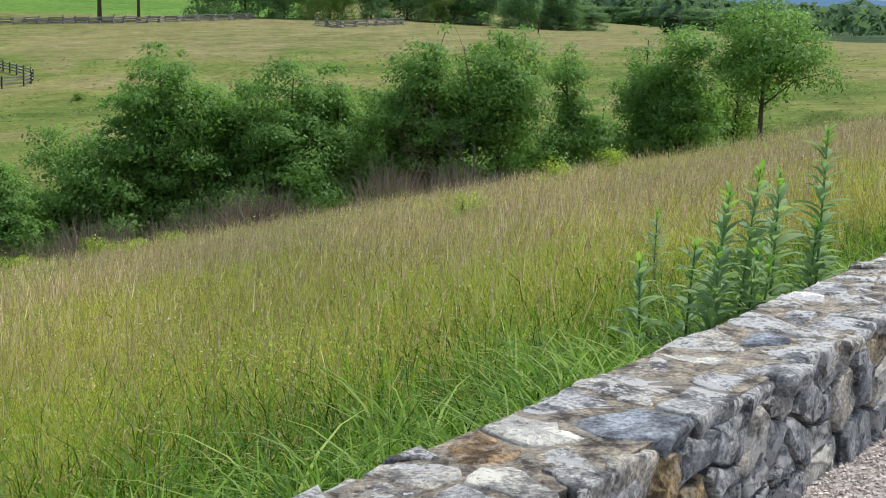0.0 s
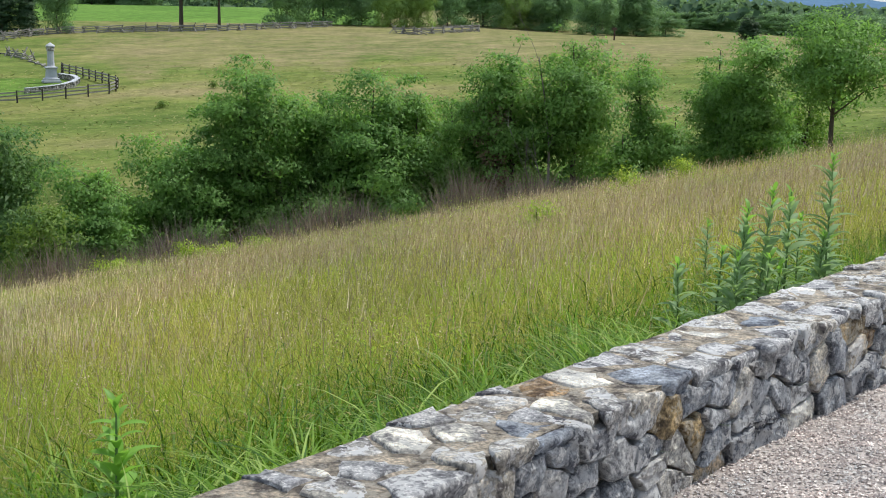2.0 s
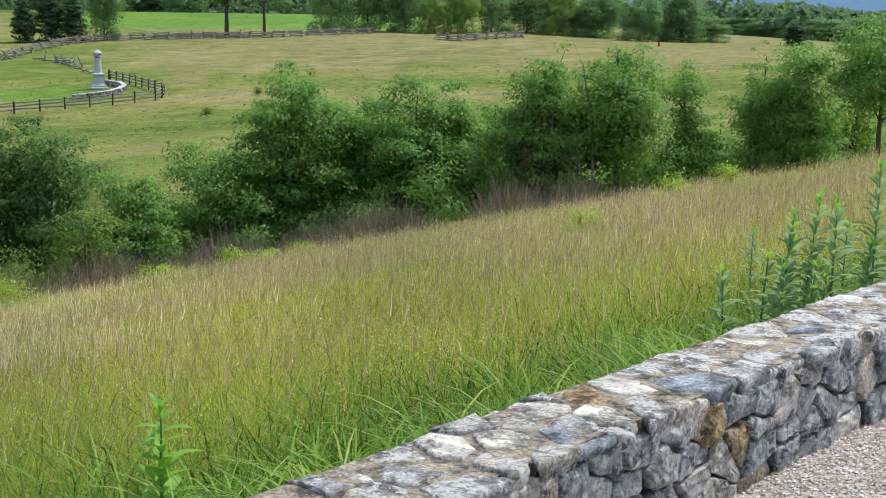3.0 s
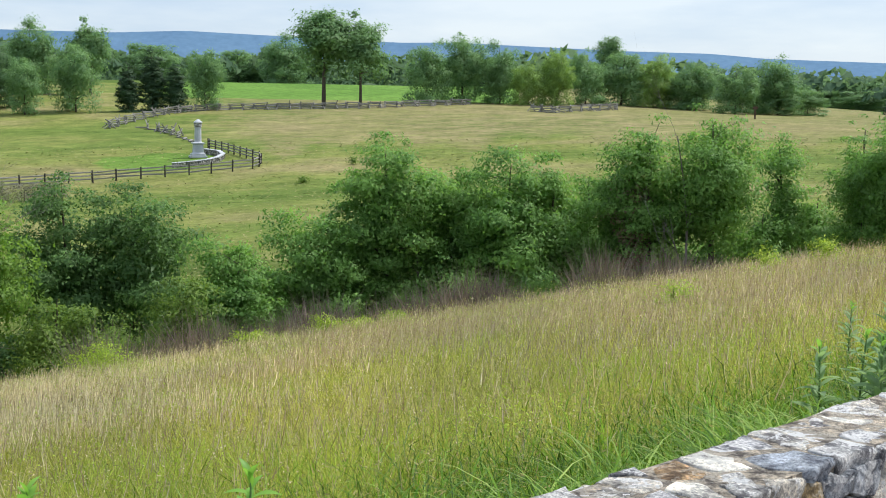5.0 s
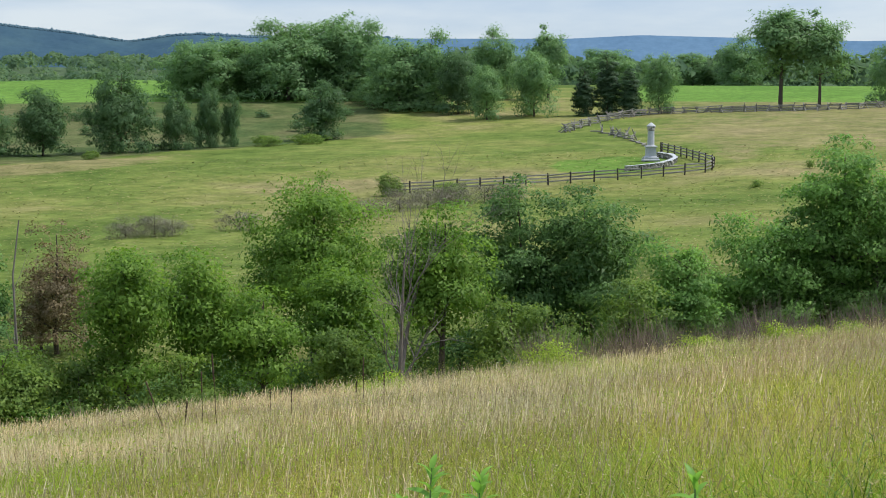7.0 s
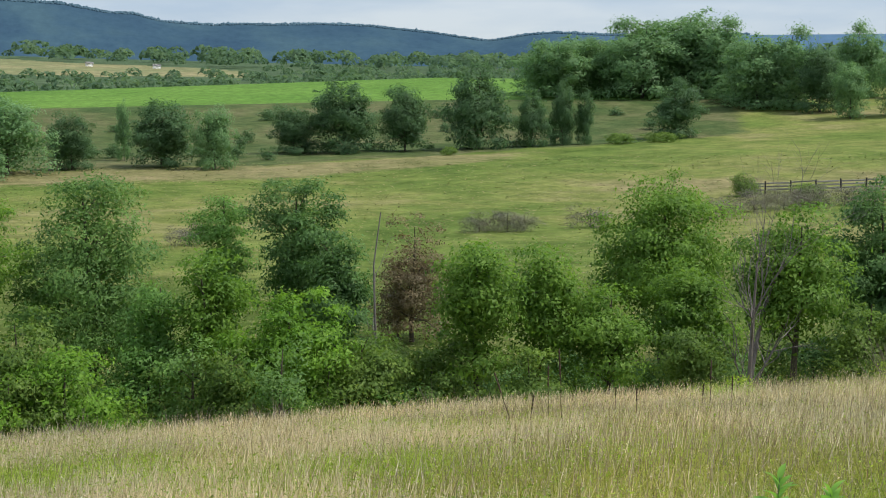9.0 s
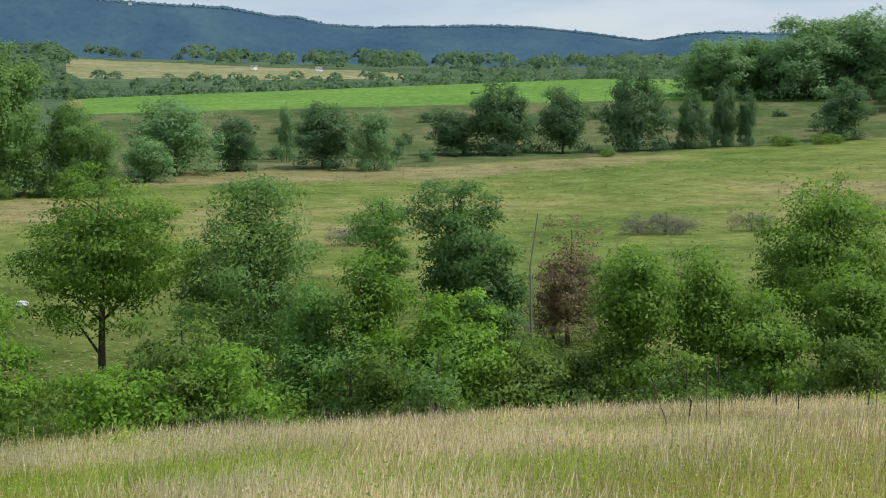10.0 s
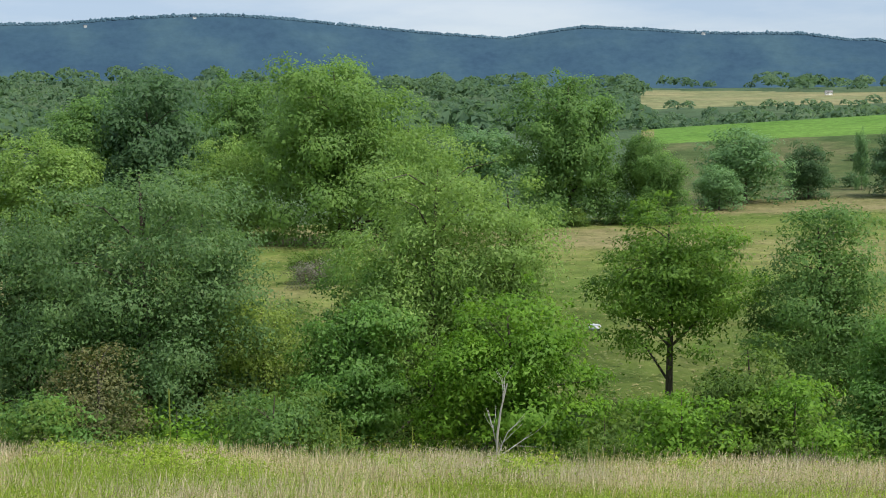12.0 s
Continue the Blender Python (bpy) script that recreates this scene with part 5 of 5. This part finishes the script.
def build_monument():
    x, y = place(15.99, 185)
    mon = tagged(new("stone_monument"), "pale granite column monument with pedestal and pointed cap", "monument")
    mon.matrix_basis = pose(x, y, float(ground(x, y)) - 0.05, 0, 0, 24)
    part("plinth", lathe_square("plinth", [(1.12, 0), (1.12, 0.22), (1.05, 0.27), (0.95, 0.27), (0.95, 0.5), (0.88, 0.55)], GRANITE), mon)
    part("pedestal", lathe_square("pedestal", [(0.80, 0.55), (0.68, 0.75), (0.62, 1.75), (0.64, 1.8)], GRANITE), mon)
    part("cornice", lathe_square("cornice", [(0.64, 1.8), (0.80, 1.88), (0.80, 2.0), (0.55, 2.1)], GRANITE), mon)
    part("shaft", lathe_square("shaft", [(0.50, 2.1), (0.46, 2.25), (0.43, 4.1)], GRANITE, 12, 0), mon)
    part("capital", lathe_square("capital", [(0.43, 4.1), (0.52, 4.16), (0.50, 4.55), (0.58, 4.66)], GREYSTONE, 12, 0), mon, "darker banded capital")
    part("cap", lathe_square("cap", [(0.58, 4.66), (0.58, 4.76), (0.36, 4.98), (0.10, 5.16), (0.02, 5.2)], GRANITE, 12, 0), mon)


build_monument()


def along(anchors, gap):
    """Evenly spaced places along a line given by bearing and distance."""
    P = [Vector((*place(a, r), 0)) for a, r in anchors]
    out, carry = [], 0.0
    for a, b in zip(P, P[1:]):
        L = (b - a).length
        while carry < L:
            out.append(a.lerp(b, carry / L))
            carry += gap
        carry -= L
    out.append(P[-1])
    for p in out:
        p.z = float(ground(p.x, p.y))
    return out


def beam(name, a, b, w, h, mat, rng):
    """A hewn rail or post from a to b, its ends and faces uneven."""
    d = (b - a)
    L = d.length
    bm = bmesh.new()
    bmesh.ops.create_cube(bm, size=1)
    bmesh.ops.bevel(bm, geom=bm.edges[:], offset=0.14, segments=1, affect="EDGES")
    for v in bm.verts:
        v.co = Vector((v.co.x * L, v.co.y * w * (1 + 0.25 * rng.normal()), v.co.z * h * (1 + 0.2 * rng.normal())))
    me = bm_mesh(name, bm, mat)
    q = d.to_track_quat("X", "Z")
    return me, Matrix.Translation((a + b) / 2) @ q.to_matrix().to_4x4()


def post_and_rail(anchors, label, seed):
    rng = np.random.default_rng(seed)
    P = along(anchors, 2.9)
    fence = tagged(new("post_and_rail_fence"), label, "fence")
    for k, p in enumerate(P):
        me, at = beam("post", p - Vector((0, 0, 0.2)), p + Vector((rng.normal(0, 0.03), 0, 1.42)), 0.17, 0.17, DARKPOST, rng)
        part("post", me, fence, "dark upright post", at)
        if k + 1 < len(P):
            q = P[k + 1]
            for z in (0.42, 0.80, 1.18):
                a, b = p + Vector((0, 0, z + rng.normal(0, 0.03))), q + Vector((0, 0, z + rng.normal(0, 0.03)))
                me, at = beam("rail", a, b, 0.09, 0.15, OLDRAIL, rng)
                part("rail", me, fence, at=at)


def worm_fence(anchors, label, seed, broken=0.0):
    """Split rails stacked zigzag, with crossed stakes at the corners."""
    rng = np.random.default_rng(seed)
    P = along(anchors, 2.5)
    fence = tagged(new("worm_fence"), label, "fence")
    Q = []
    for k, p in enumerate(P):
        d = (P[min(k + 1, len(P) - 1)] - P[max(k - 1, 0)]).normalized()
        Q.append(p + Vector((-d.y, d.x, 0)) * (0.5 if k % 2 else -0.5))
    for k in range(len(Q) - 1):
        gone = rng.uniform(0, 1) < broken
        for z in (0.14,) if gone else (0.14, 0.48, 0.84) if broken else (0.14, 0.48, 0.84, 1.15):
            up = Vector((0, 0, z + (0.13 if k % 2 else 0) + rng.normal(0, 0.03)))
            d = (Q[k + 1] - Q[k]) * 0.09
            me, at = beam("rail", Q[k] + up - d, Q[k + 1] + up + d + Vector((0, 0, rng.normal(0, 0.07))), 0.18, 0.18, OLDRAIL, rng)
            part("rail", me, fence, at=at)
        if gone:
            continue
        side = Vector((rng.normal(0, 0.6), 0.8, 0))
        for s in (1, -1):
            me, at = beam("stake", Q[k] - side * s - Vector((0, 0, 0.1)), Q[k] + side * s * 0.6 + Vector((rng.normal(0, 0.15), 0, 1.5 + rng.normal(0, 0.25))), 0.15, 0.15, OLDRAIL, rng)
            part("stake", me, fence, at=at)


post_and_rail(((27.19, 153), (23.17, 157), (19.49, 161.5), (16.25, 163.8), (14.72, 166), (13.5, 168.3), (13.34, 175), (14.71, 189.7), (15.57, 198.8)), "dark post and grey rail fence around the monument lawn", 51)
worm_fence(((19.65, 243), (18.86, 255), (18.14, 264), (17.5, 271), (16.16, 281)), "weathered grey zigzag split-rail fence by the cedars", 52)
worm_fence(((16.1, 282), (13, 286), (8.81, 291), (6.43, 302), (4.6, 312)), "weathered grey zigzag split-rail fence below the crop field", 53)
worm_fence(((18.38, 243), (17.66, 236), (16.94, 224), (16.46, 214), (16.15, 208)), "broken zigzag split-rail fence running to the monument", 54, 0.5)
worm_fence(((1.88, 281), (0.92, 272), (-0.27, 283), (-1.6, 300)), "grey zigzag split-rail fence before the tree line", 55)


def build_lawn_wall():
    """The low curved retaining wall of the monument's lawn."""
    rng = np.random.default_rng(56)
    wall = tagged(new("curved_stone_wall"), "low curved grey fieldstone wall around the monument lawn", "wall", kind="structure")
    P = along(((17.05, 172), (16.44, 172.9), (15.61, 175), (15.13, 178.5), (14.95, 182), (15.13, 186.5), (15.68, 190)), 0.62)
    for k in range(len(P) - 1):
        for c in range(2):
            up = Vector((0, 0, 0.12 + 0.34 * c + rng.normal(0, 0.02)))
            me, at = beam("stone", P[k] + up, P[k + 1] + up, 0.5, 0.36, GREYSTONE, rng)
            part("stone", me, wall, at=at)
        me, at = beam("capstone", P[k] + Vector((0, 0, 0.68)), P[k + 1] + Vector((0, 0, 0.68)), 0.60, 0.09, GRANITE, rng)
        part("capstone", me, wall, "pale flat capstone", at)


build_lawn_wall()


# ---- bare and broken trees ----
def branching(rng, root, way, length, radius, depth, limbs, spread=0.55, bits=3):
    """A limb with crooked run, forking until the twigs are thin."""
    pts, d = [Vector(root)], Vector(way).normalized()
    n = 4
    for k in range(n):
        d = (d + Vector(rng.normal(0, 0.11, 3)) + Vector((0, 0, 0.05))).normalized()
        pts.append(pts[-1] + d * (length / n))
    limbs.append((pts, [radius * (1 - 0.17 * k) for k in range(n + 1)]))
    if depth == 0:
        return
    for k in range(bits):
        at = pts[2 + int(rng.integers(3))]
        w = (d + Vector(rng.normal(0, spread, 3))).normalized()
        branching(rng, at, w, length * rng.uniform(0.45, 0.7), radius * 0.45, depth - 1, limbs, spread, bits)


def bare_tree(name, az, r, high, radius, mat, label, seed, depth=3, lean=(0, 0), spread=0.5, bits=3, stems=1):
    rng = np.random.default_rng(seed)
    x, y = place(az, r)
    tree = tagged(new(name), label, "dead tree")
    tree.matrix_basis = pose(x, y, float(ground(x, y)) - 0.1)
    main = []
    for s in range(stems):
        way = Vector((lean[0] + 0.25 * (s - (stems - 1) / 2), lean[1], 1))
        branching(rng, (0.1 * s, 0.08 * s, 0), way, high * (0.85 - 0.08 * s), radius, 0, main, spread, bits)
    trunk = part("trunk", tubes_mesh("trunk", main, mat, 7), tree)
    for pts, radii in main:
        for k in range(bits * 2):
            q = 1 + k % 4
            limbs = []
            way = (pts[q] - pts[q - 1]).normalized() + Vector(rng.normal(0, spread, 3))
            branching(rng, pts[q].lerp(pts[q - 1], rng.uniform(0, 0.8)), way, high * rng.uniform(0.2, 0.36), radii[q] * 0.6, depth - 1, limbs, spread, bits)
            part("branch", tubes_mesh("branch", limbs, mat, 4), trunk)


bare_tree("dead_tree", 68.4, 35, 3.5, 0.05, DEADWOOD, "small bleached white dead tree at the meadow edge", 161, 2, (0.0, -0.03), 0.34, 3)
bare_tree("snag", 42.6, 46, 8.6, 0.06, GREYTWIG, "tall crooked leafless grey snag in the ravine", 74, 2, (0.0, 0.02), 0.3, 1)
bare_tree("bare_tree", 26.75, 41, 6.6, 0.085, GREYTWIG, "leafless grey many-branched tree among green ones", 63, 3, (0.03, 0), 0.38, 4, 2)
bare_tree("bare_tree", -4.8, 50, 7.6, 0.06, GREYTWIG, "thin grey bare stems inside the hedgerow", 64, 3, (0.0, 0), 0.38, 3)
plant_rows((("brown", 41.0, 60, 5.8, 3.5), ("brown", 41.6, 61, 3.4, 1.7)), 65)
plant_rows((("grey", 38.1, 112, 1.9, 3.0), ("grey", 36.9, 112, 2.2, 3.2), ("grey", 36.2, 113, 1.6, 2.6), ("grey", 33.4, 116, 1.8, 3.6), ("grey", 50.4, 105, 2.0, 3.4), ("grey", 26.6, 130, 2.2, 5.0),
            ("grey", 25.4, 134, 2.4, 4.6), ("grey", 24.2, 137, 2.2, 5.0), ("grey", 23.0, 140, 2.0, 4.4), ("grey", 27.9, 124, 2.0, 4.0), ("grey", 75.8, 96, 2.4, 3.6), ("grey", 21.8, 143, 1.8, 4.0)), 66)
plant_rows((("bush", 39.45, 215, 1.6, 2.6), ("bush", 27.0, 151, 2.6, 3.0), ("bush", 75.9, 100, 2.6, 3.6), ("bush", 64.75, 160, 2.4, 3.0), ("bush", 24.4, 142, 2.2, 4.0),
            ("bush", 11.6, 150, 0.8, 1.1), ("bush", 9.5, 170, 0.9, 0.9), ("bush", 30.5, 236, 1.7, 6.0), ("bush", 32.2, 234, 1.8, 5.0)), 67)


# ---- tall weeds ----
MILKWEED = leafy("milkweed_leaf", (0.17, 0.28, 0.14), (0.27, 0.40, 0.20), (0.39, 0.52, 0.32), 0.5, 6.0, 0.55)
FRESH = leafy("fresh_leaf", (0.17, 0.34, 0.06), (0.24, 0.45, 0.08), (0.33, 0.55, 0.11), 0.5, 6.0, 0.45)
STALK = bark("brown_stalk", (0.06, 0.04, 0.03), (0.12, 0.085, 0.06))
GREENSTEM = bark("green_stem", (0.10, 0.17, 0.06), (0.16, 0.25, 0.09))


def leaf_blade(name, length, width, mat):
    """One lance-shaped leaf, folded along its midrib and drooping to the tip."""
    V, F = [], []
    n = 6
    for k in range(n + 1):
        f = k / n
        w = width * math.sin(math.pi * min(1, f * 0.93 + 0.07)) ** 0.8 * 0.5
        x, z = length * f, length * (0.30 * f - 0.42 * f * f)
        V += [(x, -w, z + w * 0.35), (x, 0, z), (x, w, z + w * 0.35)]
    for k in range(n):
        a = k * 3
        F += [(a, a + 1, a + 4, a + 3), (a + 1, a + 2, a + 5, a + 4)]
    return mesh_np(name, np.array(V), np.array(F), mat, True)


LEAF = leaf_blade("leaf", 0.15, 0.043, MILKWEED)
TOPLEAF = leaf_blade("leaf", 0.13, 0.042, FRESH)


def upright_weed(az, r, high, seed, leafmat=LEAF, top=TOPLEAF, size=1.0):
    """A single-stemmed weed with leaf pairs up the stem and a fresh tuft on top."""
    rng = np.random.default_rng(seed)
    x, y = place(az, r)
    plant = tagged(new("milkweed"), "tall single-stemmed green weed with lance-shaped leaves behind the wall", "weed", "tall weeds by the wall")
    plant.matrix_basis = pose(x, y, float(ground(x, y)) - 0.02, rng.normal(0, 2.5), rng.normal(0, 2.5), rng.uniform(0, 360))
    bend = rng.normal(0, 0.03, 2)
    axis = [Vector((bend[0] * t * t, bend[1] * t * t, high * t)) for t in np.linspace(0, 1, 6)]
    stem = part("stem", tubes_mesh("stem", [(axis, [0.008, 0.0075, 0.007, 0.006, 0.005, 0.003])], GREENSTEM, 6), plant)
    n = int(high / 0.016)
    for k in range(n):
        f = 0.06 + 0.94 * k / n
        p = axis[0].lerp(axis[-1], f)
        fresh = f > 0.92
        s = size * (1.05 if 0.35 < f < 0.75 else 0.8) * rng.uniform(0.8, 1.15) * (0.75 if fresh else 1)
        m = Matrix.Translation(p) @ Euler((rng.normal(0, 0.15), (-0.9 if fresh else -0.45 + 0.5 * (0.6 - f)) + rng.normal(0, 0.2), (k % 2) * math.pi + (k // 2) * 1.35 + rng.normal(0, 0.25))).to_matrix().to_4x4()
        part("leaf", top if fresh else leafmat, stem, "", m @ Matrix.Scale(s, 4))


for k, (az, r, high) in enumerate(((-10.4, 7.9, 0.80), (-11.8, 7.7, 0.86), (-12.35, 7.4, 1.08), (-12.6, 7.25, 0.84), (-13.35, 7.5, 1.16), (-13.6, 7.3, 0.80), (-14.5, 7.7, 1.12),
                                   (-14.2, 7.35, 0.72), (-16.2, 8.0, 1.27), (-15.9, 7.9, 0.85), (-16.6, 8.2, 0.8), (-11.4, 12.5, 0.8), (-15.2, 9.6, 0.9), (-13.0, 8.0, 0.9))):
    upright_weed(az, r, high, 80 + k)
for k, (az, r, high) in enumerate(((13.9, 4.7, 0.80), (25.2, 5.6, 0.88), (23.1, 5.6, 0.80), (26.3, 5.9, 0.7))):
    upright_weed(az, r, high, 95 + k, TOPLEAF, TOPLEAF, 1.15)


def dry_stalk(az, r, high, lean, seed, label="dark dried flower stalk standing in the grass", mat=STALK, spike=0.3):
    rng = np.random.default_rng(seed)
    x, y = place(az, r)
    st = tagged(new("dry_stalk"), label, "stalk", "stalks in the meadow")
    st.matrix_basis = pose(x, y, float(ground(x, y)) - 0.02)
    tip = Vector((lean * math.cos(radians(az)), lean * math.sin(radians(az)), high))
    axis = [tip * f + Vector((rng.normal(0, 0.006), rng.normal(0, 0.006), 0)) for f in np.linspace(0, 1, 6)]
    stem = part("stem", tubes_mesh("stem", [(axis, [0.009, 0.0085, 0.008, 0.007, 0.006, 0.004])], mat, 5), st)
    a = tip * (1 - spike)
    knob = [a.lerp(tip, f) for f in np.linspace(0, 1, 9)]
    part("seed_spike", tubes_mesh("seed_spike", [(knob, [0.010 + 0.009 * (k % 2) for k in range(8)] + [0.004])], mat, 6), stem, "knobbly seed spike")


for k, (az, r, high, lean) in enumerate(((34.45, 24, 1.75, -0.08), (35.1, 26, 1.45, 0.0), (36.4, 25, 1.35, -0.45), (28.25, 27, 1.35, 0.03), (27.3, 27, 1.0, 0.0), (32.2, 28, 0.9, 0.0),
                                         (28.6, 28, 0.85, 0.06), (36.0, 24, 0.95, 0.12), (31.3, 26, 0.9, 0.0))):
    dry_stalk(az, r, high, lean, 110 + k)
MULLEIN = leafy("mullein_green", (0.16, 0.22, 0.05), (0.25, 0.29, 0.06), (0.36, 0.36, 0.07), 0.3, 4.0)
for k, (az, r, high) in enumerate(((82.2, 24, 1.85), (75.0, 29, 1.2), (71.9, 29.5, 1.15), (64.3, 30, 1.0), (80.5, 30, 0.9))):
    dry_stalk(az, r, high, 0.02, 130 + k, "green flowering mullein spike above the grass", MULLEIN, 0.35)


# ---- far houses, a pale rock, a roadside post ----
WHITEWALL = rock("white_house_wall", [(0.0, (0.7, 0.7, 0.68)), (1.0, (0.75, 0.75, 0.73))], 0.5)
ROOFGREY = rock("grey_roof", [(0.0, (0.22, 0.22, 0.23)), (1.0, (0.28, 0.28, 0.29))], 0.5)


def far_house(az, r, size, up, label):
    x, y = place(az, r)
    z = float(terrain(np.array([x]), np.array([y]))[0]) + up
    house = tagged(new("farmhouse"), label, "house")
    house.matrix_basis = pose(x, y, z, 0, 0, az + 20)
    w, d, h = size, size * 0.6, size * 0.42
    bm = bmesh.new()
    vs = [bm.verts.new(v) for v in ((-w / 2, -d / 2, -12), (w / 2, -d / 2, -12), (w / 2, d / 2, -12), (-w / 2, d / 2, -12), (-w / 2, -d / 2, h), (w / 2, -d / 2, h), (w / 2, d / 2, h), (-w / 2, d / 2, h),
                                    (-w / 2, 0, h * 1.5), (w / 2, 0, h * 1.5))]
    for f in ((0, 1, 5, 4), (1, 2, 6, 9, 5), (2, 3, 7, 6), (3, 0, 4, 8, 7)):
        bm.faces.new([vs[k] for k in f])
    part("wall", bm_mesh("wall", bm, WHITEWALL), house)
    bm = bmesh.new()
    e = 0.6
    a = [bm.verts.new(v) for v in ((-w / 2 - e, -d / 2 - e, h - 0.3), (w / 2 + e, -d / 2 - e, h - 0.3), (w / 2 + e, 0, h * 1.5 + 0.3), (-w / 2 - e, 0, h * 1.5 + 0.3), (w / 2 + e, d / 2 + e, h - 0.3), (-w / 2 - e, d / 2 + e, h - 0.3))]
    bm.faces.new((a[0], a[1], a[2], a[3]))
    bm.faces.new((a[3], a[2], a[4], a[5]))
    bmesh.ops.solidify(bm, geom=bm.faces[:], thickness=0.3)
    part("roof", bm_mesh("roof", bm, ROOFGREY), house)


far_house(80.5, 3400, 7, 1, "small white house among trees on the ridge")
far_house(84.9, 3330, 7, 1, "white house on the wooded ridge slope")
far_house(59.3, 3420, 8, 1, "white buildings on the ridge top")
far_house(54.3, 1460, 7, 0, "white farmhouse beside the pale fields")
far_house(51.6, 1420, 7, 0, "white farm building in the valley")


def pale_rock(az, r, size):
    rng = np.random.default_rng(140)
    x, y = place(az, r)
    bm = bmesh.new()
    bmesh.ops.create_icosphere(bm, subdivisions=3, radius=1)
    for v in bm.verts:
        n = 1 + 0.35 * noise.noise(v.co * 1.7)
        v.co = Vector((v.co.x * size * n, v.co.y * size * 0.6 * n, v.co.z * size * 0.45 * n))
    me = bm_mesh("boulder", bm, GRANITE)
    ob = tagged(new("boulder", me), "pale limestone boulder on the ravine's far side", "rock")
    ob.matrix_basis = pose(x, y, float(ground(x, y)) + size * 0.2, 0, 0, 30)


pale_rock(63.95, 76, 0.45)


def wooden_post(az, r, high):
    rng = np.random.default_rng(150)
    x, y = place(az, r)
    p = Vector((x, y, float(ground(x, y))))
    post = tagged(new("wooden_post"), "dark brown wooden post at the field edge", "post")
    me, at = beam("shaft", p - Vector((0, 0, 0.3)), p + Vector((0, 0, high)), 0.3, 0.3, STALK, rng)
    part("shaft", me, post, at=at)
    me, at = beam("board", p + Vector((-0.5, 0, high - 0.4)), p + Vector((0.5, 0, high - 0.4)), 0.1, 0.5, STALK, rng)
    part("board", me, post, at=at)


wooden_post(-7.3, 275, 2.6)
